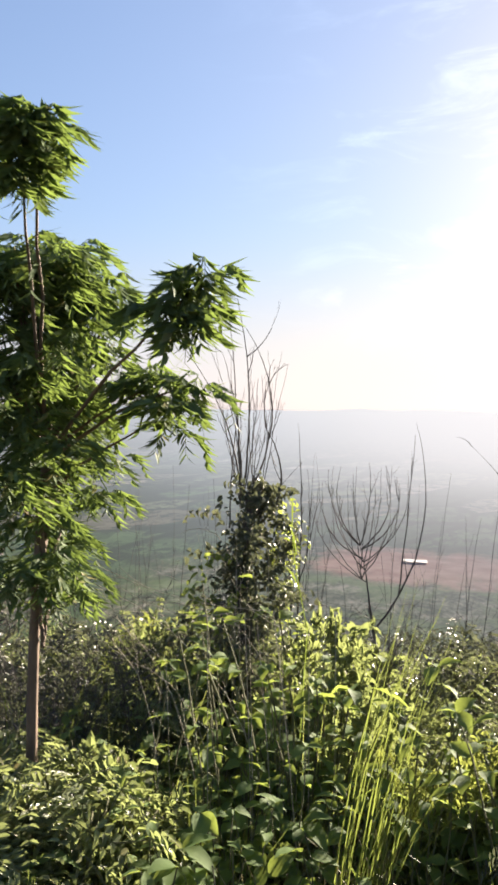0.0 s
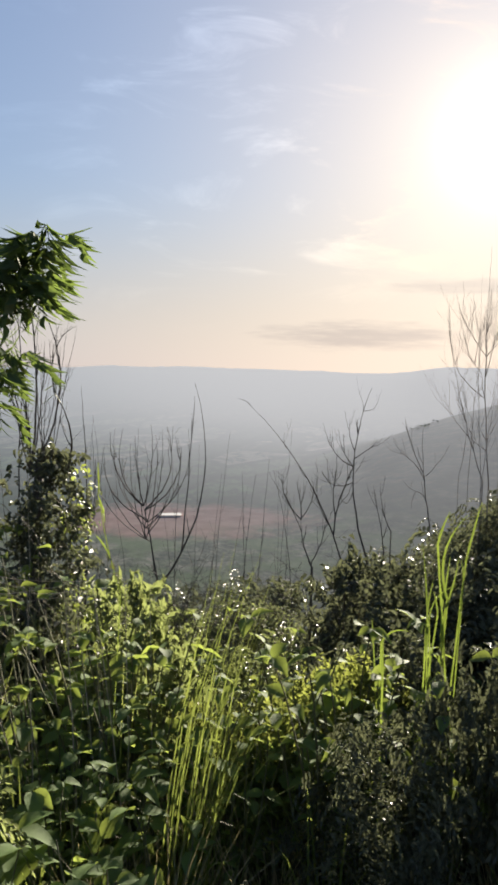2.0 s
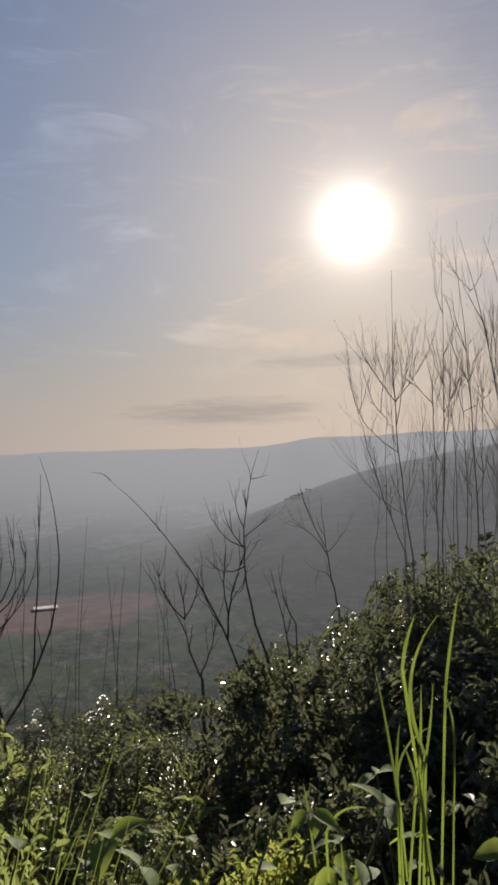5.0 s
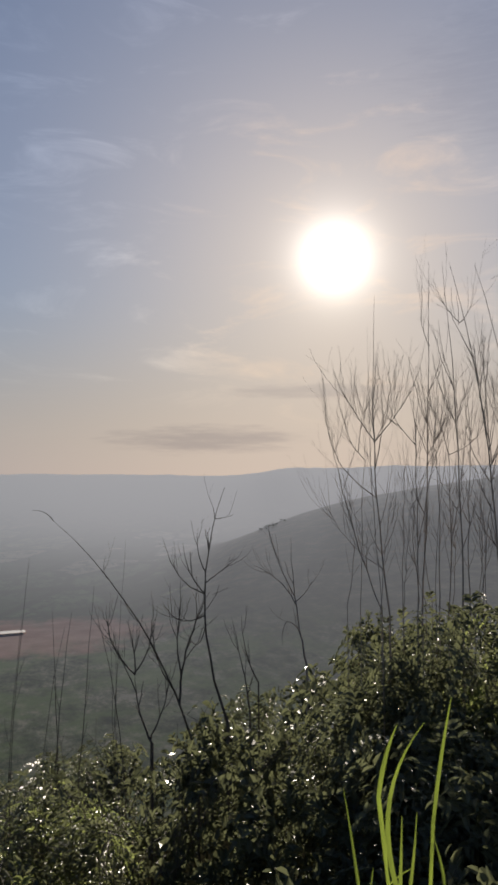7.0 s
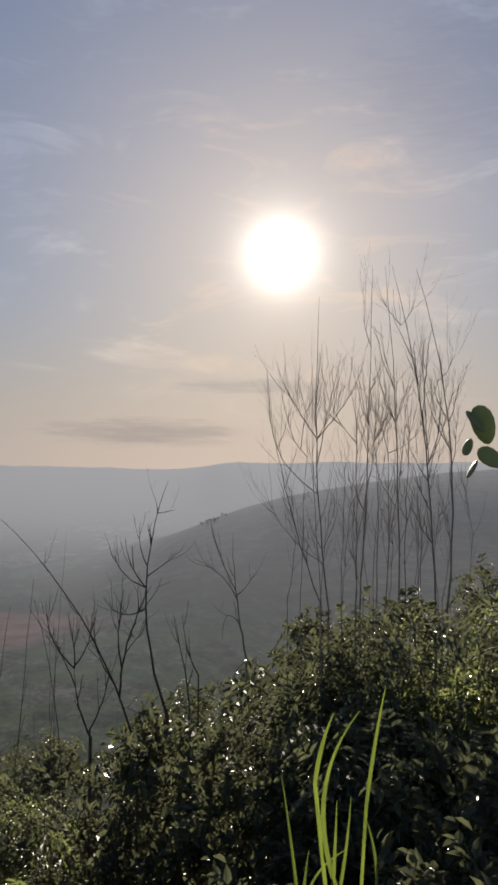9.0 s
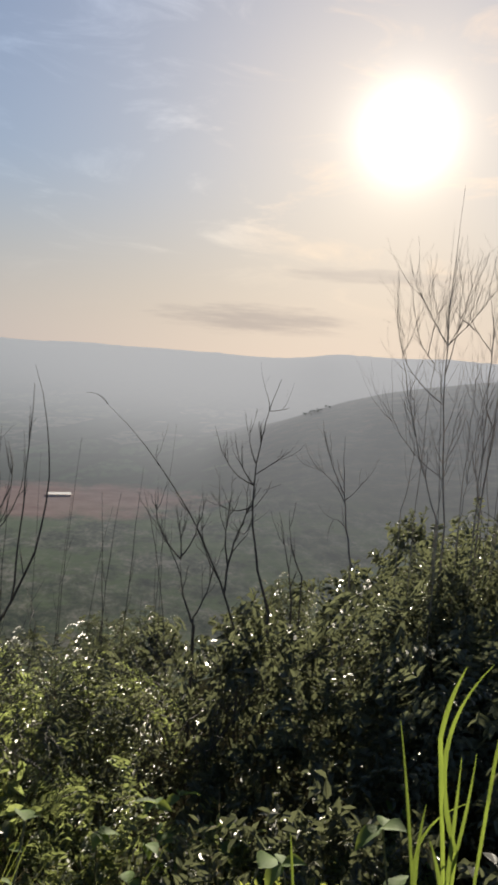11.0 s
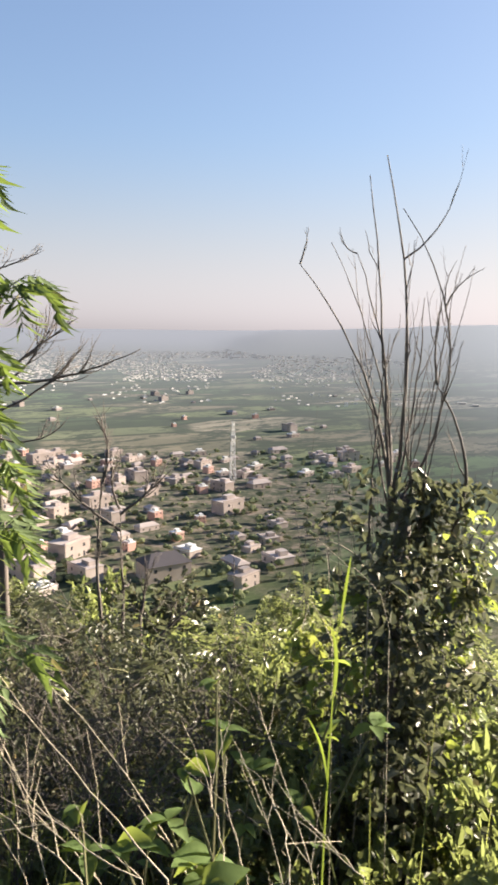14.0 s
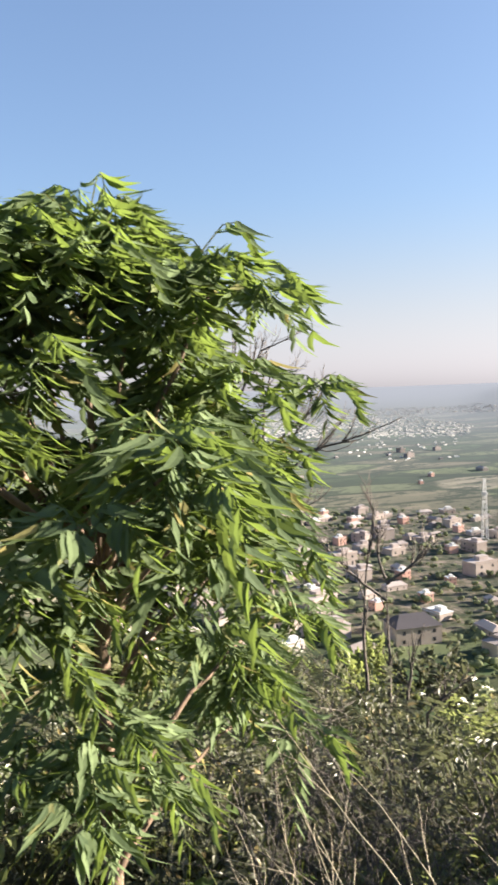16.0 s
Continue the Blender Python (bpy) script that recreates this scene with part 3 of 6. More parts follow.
def build_town():
    r = random.Random(5)
    kinds = [build_house(0, 11, 8, 3.2, False, WALLS), build_house(1, 9, 7, 3.0, True, WALLS), build_house(2, 14, 9, 6.4, False, WALLS),
             build_house(3, 8, 8, 6.2, False, PINK), build_house(4, 16, 8, 3.4, True, WALLS), build_house(5, 10, 9, 3.3, False, WALLS)]
    spots = []
    tries = 0
    while len(spots) < 190 and tries < 15000:
        tries += 1
        az = r.uniform(27, 70)
        d = 250 + (300 if r.random() < 0.85 else 800) * r.random() ** 0.9
        if az < 37 and d < 440 or d > 360 and r.random() < 0.35:
            continue
        x, y, z = polar(az, d)
        if z > -80 or math.hypot(x + 194, y - 185) < 24 or any((x - a) ** 2 + (y - b) ** 2 < (13.0 if d < 420 else 10.0) ** 2 for a, b in spots):
            continue
        spots.append((x, y))
        ob, yaw = kinds[len(spots) % 6 if r.random() < 0.8 else r.randrange(6)], az + 180 + r.choice((40, 40, -50)) + r.uniform(-14, 14)
        m = pose(x, y, z, 0, 0, yaw + 180) @ Matrix.Scale(r.uniform(0.65, 1.05), 4)
        if len(spots) <= 6:
            kinds[len(spots) - 1].matrix_world = m
        else:
            copy_thing(ob, m)
    x, y, z = polar(46.3, 268)
    villa = build_house(7, 17, 12, 6.4, True, WALLS)
    tagged(villa, "large two-storey house with a dark hipped roof", "house")
    for o in villa.children:
        if o.name.startswith("roof"):
            o.data.materials[0] = SLATE
    villa.matrix_world = pose(x, y, z, 0, 0, 46.3 + 24)
    # the far quarters of the town, only specks
    S = Shape()
    for _ in range(9000):
        az, d = r.uniform(28, 68), r.uniform(900, 2500)
        if d < 1300 and r.random() < 0.9 or noise.noise(Vector((az * 0.16, d * 0.0018, 7))) < -0.22:
            continue
        x, y, z = polar(az, d)
        if z > -68:
            continue
        w, t = r.uniform(1.2, 2.8), r.uniform(0.9, 1.8)
        S.box(-w * 1.15, w * 1.15, -w * 0.35, w * 0.35, z - 2, z + t)
        a = radians(az + 40 + r.uniform(-22, 22))
        S.v[-8:] = [(x + p[0] * math.cos(a) - p[1] * math.sin(a), y + p[0] * math.sin(a) + p[1] * math.cos(a), p[2]) for p in S.v[-8:]]
    tagged(new("far_houses", S.mesh("far_houses", far_paint("far_wall", (0.62, 0.59, 0.57), (0.95, 0.93, 0.91)))), "pale specks of the distant town on the plain", "houses", kind="stuff")


def build_shed():
    x, y, z = polar(0.0, 487)
    ob = thing("shed", pose(x, y, z, 0, 0, 4), "long low shed with a white roof on red earth", "building")
    a, b = Shape(), Shape()
    a.box(-7.0, 7.0, -4.0, 4.0, -2, 1.0)
    b.box(-7.4, 7.4, -4.4, 4.4, 1.0, 1.2)
    part("wall", a, WHITE, ob)
    part("roof", b, TIN, ob)
    for k, (az, d, w) in enumerate(((23.9, 985, 5), (22.9, 960, 4))):
        x, y, z = polar(az, d)
        o = thing("shed", pose(x, y, z, 0, 0, az), "small pale shed among the fields", "building")
        c, e = Shape(), Shape()
        c.box(-w, w, -3, 3, -2, 1.6)
        e.box(-w - 0.5, w + 0.5, -3.4, 3.4, 1.6, 1.8)
        part("wall", c, WHITE, o)
        part("roof", e, TIN, o)


def build_mast():
    x, y, z = polar(41.0, 447)
    ob = thing("radio_mast", pose(x, y, z, 0, 0, 20), "white lattice radio mast rising from the town", "mast")
    tall, w0, w1 = 36.0, 1.6, 0.5
    for sx, sy in ((1, 1), (1, -1), (-1, 1), (-1, -1)):
        S = Shape()
        S.tube([(sx * w0, sy * w0, 0), (sx * w1, sy * w1, tall)], 0.22, 0.16, 4)
        part("leg", S, STEEL, ob)
    B = Shape()
    for i in range(12):
        a, b = i / 12, (i + 1) / 12
        wa, wb = w0 + (w1 - w0) * a, w0 + (w1 - w0) * b
        for (p, q) in (((1, 1), (1, -1)), ((1, -1), (-1, -1)), ((-1, -1), (-1, 1)), ((-1, 1), (1, 1))):
            B.tube([(p[0] * wa, p[1] * wa, a * tall), (q[0] * wb, q[1] * wb, b * tall)], 0.12, 0.12, 3)
    part("bracing", B, STEEL, ob)
    D = Shape()
    D.box(-1.6, 1.6, -0.4, 0.4, tall * 0.72, tall * 0.78)
    part("antenna", D, WHITE, ob)


def crown_clumps(S, c, rad, n, r, leaf):
    """A lumpy low crown of overlapping tufts, wider than tall."""
    for k in range(max(2, n // 8)):
        a, q = r.uniform(0, 6.28), rad * (0.0 if k == 0 else r.uniform(0.35, 0.75))
        m, b = rad * r.uniform(0.45, 0.75), len(S.v)
        o = Vector(c) + Vector((q * math.cos(a), q * math.sin(a), r.uniform(-0.35, 0.15) * rad))
        for up_by, wide in ((-0.45, 0.6), (0.0, 1.0), (0.5, 0.75)):
            for j in range(6):
                t = j * math.pi / 3 + r.uniform(-0.35, 0.35)
                w = m * wide * r.uniform(0.7, 1.2)
                S.v.append((o.x + w * math.cos(t), o.y + w * math.sin(t), o.z + m * (up_by + r.uniform(-0.15, 0.15))))
        S.v.append((o.x, o.y, o.z + m * r.uniform(0.75, 1.0)))
        for ring in (0, 6):
            for j in range(6):
                i, g = b + ring + j, b + ring + (j + 1) % 6
                S.f.append((i, g, g + 6, i + 6))
        S.f += [(b + 12 + j, b + 12 + (j + 1) % 6, b + 18) for j in range(6)]


def build_far_trees():
    r = random.Random(8)
    S = Shape()
    for _ in range(1100):
        az, d = r.uniform(30, 70), 215 + 330 * r.random() ** 1.2
        x, y, z = polar(az, d)
        if z > -84:
            continue
        rad = r.uniform(1.0, 3.0)
        S.tube([(x, y, z - 0.3), (x, y, z + rad)], 0.16, 0.08, 3)
        crown_clumps(S, (x, y, z + rad * 0.8), rad, 22, r, rad * 0.6)
    tagged(new("far_trees", S.mesh("far_trees", FARTREE)), "scattered scrub trees among the houses of the town", "trees", kind="stuff")
    # a line of small trees on the spur
    T = Shape()
    for k in range(34):
        az = r.uniform(-48, -22) if k > 17 else r.gauss(-19.3, 0.45)
        d = lerp_table(az, [(-40, 900), (-25, 850), (-15.6, 760), (-12.7, 700)]) + r.uniform(-30, 30)
        x, y, z = polar(az, d)
        rad = r.uniform(0.6, 1.2) if k > 17 else r.uniform(1.0, 1.7)
        T.tube([(x, y, z - 0.3), (x, y, z + rad)], 0.14, 0.08, 3)
        crown_clumps(T, (x, y, z + rad * (0.6 if k > 17 else 1.5)), rad, 20, r, rad * 0.5)
    tagged(new("spur_scrub", T.mesh("spur_scrub", FARTREE)), "scrub and small trees on the hazy spur", "scrub", kind="stuff")


build_town()
build_shed()
build_mast()
build_far_trees()


# ---------------------------------------------------------------- bushes
def build_bush(seed, n_twigs, per_twig, leaf, mat, label, feathery=False, name="bush"):
    """A bush about 1 m wide and 1 m tall: stems that fork upward, leaves along the outer twigs."""
    r = random.Random(seed)
    ob = thing(name, pose(0, 0, -50), label, "bush", "bushes on the slope")
    wood, green = Shape(), Shape()
    lobes = []
    for i in range(9):
        a, q = 2.4 * i + r.uniform(-0.5, 0.5), 0.31 * math.sqrt((i + 0.3) / 9)
        lobes.append((Vector((q * math.cos(a), q * math.sin(a), 0.80 - 1.25 * q - r.uniform(0, 0.12))), r.uniform(0.15, 0.22)))
    for c, rad in lobes:
        root = Vector((r.uniform(-0.06, 0.06), r.uniform(-0.06, 0.06), 0))
        wood.tube(bent(root, root.lerp(c, 0.5) + Vector((0, 0, 0.05)), c, 6, 0.006, r), 0.008, 0.003, 4)
    for i in range(n_twigs):
        c, rad = lobes[i % 9]
        d = rand_dir(r, 0.3)
        out = r.uniform(0.75, 1.12) + (0.45 if i % 11 == 0 else 0.0)
        tip = c + Vector((d.x, d.y, d.z * 0.9)) * rad * out
        tip.z = max(tip.z, 0.05)
        foot = c + d * rad * 0.3
        mid = foot.lerp(tip, 0.5) + rand_dir(r) * 0.015
        pts = bent(foot, mid, tip, 7)
        wood.tube(pts[::2], 0.0028, 0.0011, 3)
        for k in range(per_twig):
            a = 0.12 + 0.88 * (k + r.random()) / per_twig
            j = min(int(a * 6), 5)
            p = pts[j].lerp(pts[j + 1], a * 6 - j) + rand_dir(r) * 0.02
            along = (rand_dir(r, -0.05) + d * 0.75).normalized()
            s = leaf * r.uniform(0.6, 1.3)
            face = rand_dir(r) * 0.75 + d * 0.5 + Vector((0, 0, 0.75))
            if feathery:
                # a small compound leaf: pairs of leaflets on a drooping rib
                rib = leaf * r.uniform(1.9, 3.2)
                side = along.cross(face)
                side = side.normalized() if side.length > 0.05 else Vector((1, 0, 0))
                for q in range(6):
                    b = p + along * rib * (0.12 + 0.17 * q) + Vector((0, 0, -0.09 * q * q * leaf))
                    for sgn in (-1, 1):
                        green.small_leaf(b, (side * sgn + along * 0.45), face, s * (0.62 - 0.05 * q), s * 0.24, 0.2)
                continue
            green.small_leaf(p, along, face, s, s * r.uniform(0.42, 0.6), r.uniform(0.05, 0.4))
    part("branch_frame", wood, STEM, ob)
    part("foliage", green, mat, ob)
    return ob


BUSHES = [build_bush(21, 96, 19, 0.045, LEAF_SMALL, "dense bush of small glossy dark green leaves"),
          build_bush(22, 96, 19, 0.044, LEAF_SMALL, "dense bush of small glossy dark green leaves"),
          build_bush(23, 84, 4, 0.052, LEAF_DARK, "dusky bush of fine feathery green leaves", True),
          build_bush(24, 96, 22, 0.038, LEAF_VINE, "sunlit bush of small yellow-green leaves"),
          build_bush(25, 84, 4, 0.053, LEAF_DARK, "dusky bush of fine feathery green leaves", True)]

# height of the leafy skyline, in degrees under the eye, by bearing from the ledge
SKYLINE = [(-75, -2.5), (-45, -2.5), (-40, -3.5), (-33, -6.2), (-29, -8.0), (-24, -10.5), (-19.5, -13.5), (-12, -16.4), (-4, -17.6), (8, -17.6), (22, -17.4), (34, -14.8), (44, -15.5), (60, -14), (80, -14)]
EYE = Vector((0.2, 1.45, 1.63))
BUSHES.append(build_bush(26, 96, 24, 0.040, LEAF_SHADED, "bush with glossy pointed leaves, shade put into their colour"))
BUSHES.append(build_bush(27, 84, 4, 0.052, LEAF_SHADED, "bush with fine glossy leaves, shade put into their colour", True))
used_bush = [False] * len(BUSHES)


def plant(kinds, used, k, m):
    """Set the first of a kind in place, copy it after that."""
    if used[k]:
        q = kinds[k].scale
        return copy_thing(kinds[k], m @ Matrix.Diagonal((1 / q.x, 1 / q.y, 1 / q.z, 1)))
    used[k] = True
    kinds[k].matrix_world = m
    return kinds[k]


def plant_bushes():
    r = random.Random(3)
    spots = []
    for ring, (d, step) in enumerate(((2.15, 0.62), (2.8, 0.7), (3.5, 0.8), (4.3, 0.95), (5.3, 1.15), (6.6, 1.5))):
        a = -70.0
        while a < 88:
            az = a + r.uniform(-4, 4)
            dd = d + r.uniform(-0.25, 0.25)
            a += math.degrees(step / d)
            x, y = EYE.x - dd * math.sin(radians(az)), EYE.y + dd * math.cos(radians(az))
            z = height(x, y)
            if ring == 0 and 62 < az:
                continue
            top = EYE.z + dd * math.tan(radians(lerp_table(az, SKYLINE) - (4.5 if ring < 1 else 0.0) + r.uniform(-1.6, 0.8)))
            if ring == 0:
                top -= 0.15
            tall = top - z
            if tall < 0.3:
                continue
            tall = min(tall * 1.03, 2.2)
            # kinds 5 and 6 carry painted shade and are picked by bearing
            k = r.choice((0, 2, 6, 1, 6)) if az > 47 else r.choice((2, 6, 6, 1, 5, 2)) if az > 33 else r.choice((2, 4, 0, 2, 3)) if az > 26 else r.choice((0, 4, 4, 2, 2, 4, 3)) if az > 4 else r.choice((4, 6, 6, 2)) if az > -4 else r.choice((5, 6, 6))
            wide = min(1.25, max(0.75, tall * 0.9)) * r.uniform(0.9, 1.15)
            m = pose(x, y, z - 0.05, 0, 0, r.uniform(0, 360)) @ Matrix.Diagonal((wide, wide, tall, 1))
            plant(BUSHES, used_bush, k, m)


plant_bushes()
plant(BUSHES, used_bush, 2, pose(-1.08, 3.42, height(-1.08, 3.42) - 0.03, 0, 0, 40) @ Matrix.Diagonal((0.5, 0.5, 1.30, 1)))
plant(BUSHES, used_bush, 2, pose(-1.32, 3.62, height(-1.32, 3.62) - 0.03, 0, 0, 120) @ Matrix.Diagonal((0.7, 0.7, 1.5, 1)))


# ---------------------------------------------------------------- bare shrubs
STEMS = {}


def stem(parent, p0, p1, p2, r0=0.008, twigs=3, seed=0, mat=None, root=False, reach=0.16, forks=1):
    """One bare stem with its side twigs; root carries it down to the soil."""
    r = random.Random(int(abs(p0[0] * 91 + p2[1] * 57 + p2[2] * 131) * 100) + seed)
    S = Shape()
    grown = STEMS.setdefault(parent.name, [])
    if not root and grown:              # a branch springs from the nearest stem
        q = min(grown, key=lambda v: (v - Vector(p0)).length)
        if (q - Vector(p0)).length < 0.09:
            p0 = q
    pts = bent(p0, p1, p2, 12, min(0.004, 0.007 * (Vector(p2) - Vector(p0)).length), r)
    grown += pts + [a.lerp(b, 0.5) for a, b in zip(pts, pts[1:])]
    if root:
        g = height(p0[0], p0[1])
        pts = [Vector((p0[0] + r.uniform(-0.05, 0.05), p0[1] + r.uniform(-0.05, 0.05), g - 0.03)), Vector(p0).lerp(Vector((p0[0], p0[1], g)), 0.5)] + pts
        r0 *= 0.56
        S.tube(pts, r0 * 1.1, r0 * 0.12, 6)
    else:
        r0 *= 0.56
        S.tube(pts, r0, r0 * 0.22, 6)
    for k in range(twigs):
        i = r.randrange(4, len(pts) - 3)
        d = (pts[i + 1] - pts[i - 1]).normalized()
        o = (rand_dir(r) * 0.5 + d * 0.75 + Vector((0, 0, 0.3))).normalized()
        ln = reach * r.uniform(0.5, 1.2)
        a = pts[i]
        b = a + o * ln * 0.5
        c = a + o * ln * 0.85 + Vector((0, 0, 0.22 * ln))
        S.tube(bent(a, b, c, 5, 0.004, r), r0 * 0.4, r0 * 0.15, 4)
        for _ in range(forks):
            f = a.lerp(c, r.uniform(0.3, 0.8))
            t = f + (rand_dir(r) * 0.7 + o * 0.7 + Vector((0, 0, 0.3))).normalized() * ln * r.uniform(0.3, 0.6)
            S.tube([f, f.lerp(t, 0.5) + rand_dir(r) * 0.006, t], r0 * 0.22, r0 * 0.1, 3)
    return part("stem", S, mat or DEAD, parent, smooth=True)


def shrub(name, at, label, category="bare shrub"):
    x, y = at
    return thing(name, Matrix.Identity(4), label, category, "bare shrubs on the slope")


def bare_shrubs():
    a = shrub("bare_shrub", (-0.25, 4.96), "leafless forked shrub with many upright dark stems")
    stem(a, (-0.25, 4.96, 0.15), (-0.31, 4.95, 0.52), (-0.36, 4.94, 0.76), 0.020, 2, root=True)
    stem(a, (-0.36, 4.94, 0.76), (-0.55, 4.90, 1.03), (-0.58, 4.89, 1.26), 0.009)
    stem(a, (-0.36, 4.94, 0.76), (-0.48, 4.92, 0.92), (-0.50, 4.91, 1.28), 0.009)
    stem(a, (-0.36, 4.94, 0.76), (-0.41, 4.93, 1.03), (-0.42, 4.93, 1.23), 0.008)
    stem(a, (-0.36, 4.94, 0.76), (-0.31, 4.95, 1.03), (-0.32, 4.95, 1.31), 0.008)
    stem(a, (-0.35, 4.94, 0.74), (-0.20, 4.97, 0.95), (-0.21, 4.97, 1.29), 0.009)
    stem(a, (-0.35, 4.94, 0.74), (-0.14, 4.98, 0.95), (-0.14, 4.98, 1.22), 0.009)
    stem(a, (-0.25, 4.96, 0.20), (0.02, 5.00, 0.77), (-0.03, 4.99, 1.59), 0.015, 1, root=True)
    stem(a, (-0.19, 4.97, 0.45), (-0.06, 4.99, 0.98), (-0.03, 4.99, 1.50), 0.010)
    stem(a, (-0.34, 4.95, 0.68), (-0.58, 4.89, 0.89), (-0.62, 4.88, 1.05), 0.009)
    for i, x in enumerate((-0.68, -0.62, -0.55, -0.50, -0.45, -0.40, -0.34, -0.28, -0.24, -0.17, -0.12, -0.07)):
        stem(a, (-0.34, 4.945, 0.50 + 0.05 * (i % 4)), (0.12 * -0.34 + 0.88 * x, 4.94, 0.84 + 0.04 * (i % 3)), (x, 4.93, 1.08 + 0.10 * (i % 3)), 0.0065, 3, seed=i, reach=0.10)
    b = shrub("leaning_bare_shrub", (0.8, 4.15), "leafless shrub with one long stem leaning far over")
    stem(b, (0.84, 4.14, 0.47), (0.61, 4.18, 1.05), (0.27, 4.21, 1.47), 0.010, 2, root=True)
    stem(b, (0.27, 4.21, 1.47), (0.24, 4.21, 1.50), (0.19, 4.21, 1.51), 0.004, 0)
    stem(b, (0.775, 4.113, 0.708), (0.809, 4.174, 0.971), (0.898, 4.187, 1.162), 0.0090, 6)
    stem(b, (0.769, 4.150, 0.831), (0.770, 4.199, 1.051), (0.791, 4.211, 1.151), 0.0070, 5)
    stem(b, (0.746, 4.141, 0.782), (0.674, 4.194, 0.937), (0.665, 4.220, 1.054), 0.0060, 4)
    stem(b, (0.476, 4.273, 1.221), (0.477, 4.279, 1.275), (0.482, 4.283, 1.316), 0.0040, 1)
    c = shrub("bare_shrub", (1.18, 5.02), "slender leafless shrub with one tall whip")
    stem(c, (1.146, 4.791, 0.418), (1.073, 4.919, 0.821), (1.184, 4.972, 1.590), 0.0140, 2, root=True)
    stem(c, (1.100, 4.953, 1.047), (1.004, 4.989, 1.143), (0.968, 5.013, 1.300), 0.0070, 3)
    stem(c, (1.086, 4.967, 1.124), (1.054, 4.985, 1.211), (1.047, 5.001, 1.378), 0.0060, 2)
    stem(c, (1.113, 4.954, 1.081), (1.179, 4.948, 1.171), (1.237, 4.936, 1.217), 0.0060, 3)
    stem(c, (1.094, 4.950, 1.021), (0.944, 5.002, 1.136), (0.909, 5.021, 1.240), 0.0070, 4)
    stem(c, (1.148, 4.977, 1.421), (1.125, 4.986, 1.484), (1.111, 4.991, 1.525), 0.0040, 1)
    stem(c, (1.155, 4.975, 1.410), (1.196, 4.965, 1.435), (1.229, 4.956, 1.447), 0.0040, 1)
    stem(c, (1.089, 4.940, 0.954), (0.962, 4.962, 0.907), (0.859, 5.000, 1.002), 0.0070, 4)
    stem(c, (1.096, 4.926, 0.887), (1.016, 4.926, 0.790), (0.977, 4.949, 0.857), 0.0050, 3)
    d = shrub("bare_shrub", (0.83, 4.86), "small leafless forked shrub")
    stem(d, (0.745, 4.664, 0.409), (0.685, 4.735, 0.603), (0.681, 4.763, 0.706), 0.0130, 2, root=True)
    stem(d, (0.681, 4.763, 0.706), (0.583, 4.808, 0.840), (0.555, 4.846, 1.027), 0.0080, 6)
    stem(d, (0.681, 4.765, 0.714), (0.673, 4.799, 0.858), (0.648, 4.821, 0.952), 0.0070, 5)
    stem(d, (0.682, 4.767, 0.721), (0.739, 4.776, 0.802), (0.767, 4.798, 0.932), 0.0070, 5)
    stem(d, (0.742, 4.676, 0.444), (0.807, 4.703, 0.568), (0.847, 4.743, 0.744), 0.0080, 5, root=True)
    stem(d, (0.682, 4.739, 0.618), (0.601, 4.800, 0.816), (0.530, 4.834, 0.942), 0.0060, 5)
    stem(d, (1.199, 4.594, 0.534), (1.181, 4.656, 0.734), (1.144, 4.715, 0.953), 0.0080, 5, root=True)
    stem(d, (1.249, 4.615, 0.658), (1.202, 4.667, 0.803), (1.193, 4.703, 0.968), 0.0070, 4, root=True)
    l = shrub("bare_shrub", (1.6, 5.0), "thin leafless shrub with spreading twigs, sun glare put into their colour")
    stem(l, (1.600, 4.869, 0.650), (1.572, 4.947, 0.958), (1.564, 4.994, 1.309), 0.0110, 3, root=True, mat=GLARE_WHIP)
    stem(l, (1.580, 4.942, 0.949), (1.510, 4.987, 1.065), (1.366, 5.049, 1.165), 0.0060, 4, mat=GLARE_WHIP)
    stem(l, (1.574, 4.952, 0.993), (1.513, 4.995, 1.136), (1.452, 5.038, 1.365), 0.0060, 4, mat=GLARE_WHIP)
    stem(l, (1.586, 4.944, 0.972), (1.628, 4.937, 1.029), (1.665, 4.931, 1.091), 0.0050, 3, mat=GLARE_WHIP)
    stem(l, (1.587, 4.914, 0.819), (1.532, 4.946, 0.871), (1.488, 4.936, 0.751), 0.0050, 3, mat=GLARE_WHIP)
    e = shrub("bare_shrub", (-0.69, 4.47), "pair of tall leafless whips")
    stem(e, (-0.69, 4.47, 0.53), (-0.69, 4.47, 1.07), (-0.72, 4.46, 1.56), 0.0125, 8, root=True, reach=0.08)
    stem(e, (-0.73, 4.46, 0.53), (-0.75, 4.45, 0.81), (-0.72, 4.46, 0.97), 0.008, 2, root=True)
    stem(e, (-0.69, 4.47, 0.57), (-0.63, 4.49, 0.86), (-0.59, 4.50, 1.19), 0.008, 4)
    stem(e, (-0.64, 4.49, 0.72), (-0.64, 4.49, 0.96), (-0.66, 4.48, 1.28), 0.006, 3)
    f = shrub("bare_shrub", (-1.06, 4.43), "leafless spreading shrub with brown stems")
    stem(f, (-1.07, 4.42, 0.30), (-1.00, 4.46, 0.72), (-0.98, 4.46, 1.13), 0.010, 5, root=True)
    stem(f, (-1.06, 4.43, 0.36), (-0.96, 4.47, 0.92), (-0.70, 4.57, 1.32), 0.010, 4, root=True)
    stem(f, (-1.03, 4.44, 0.54), (-0.96, 4.47, 0.77), (-0.92, 4.49, 1.16), 0.008, 5)
    stem(f, (-1.06, 4.43, 0.33), (-1.06, 4.43, 0.66), (-1.08, 4.42, 0.91), 0.008, 5, root=True)
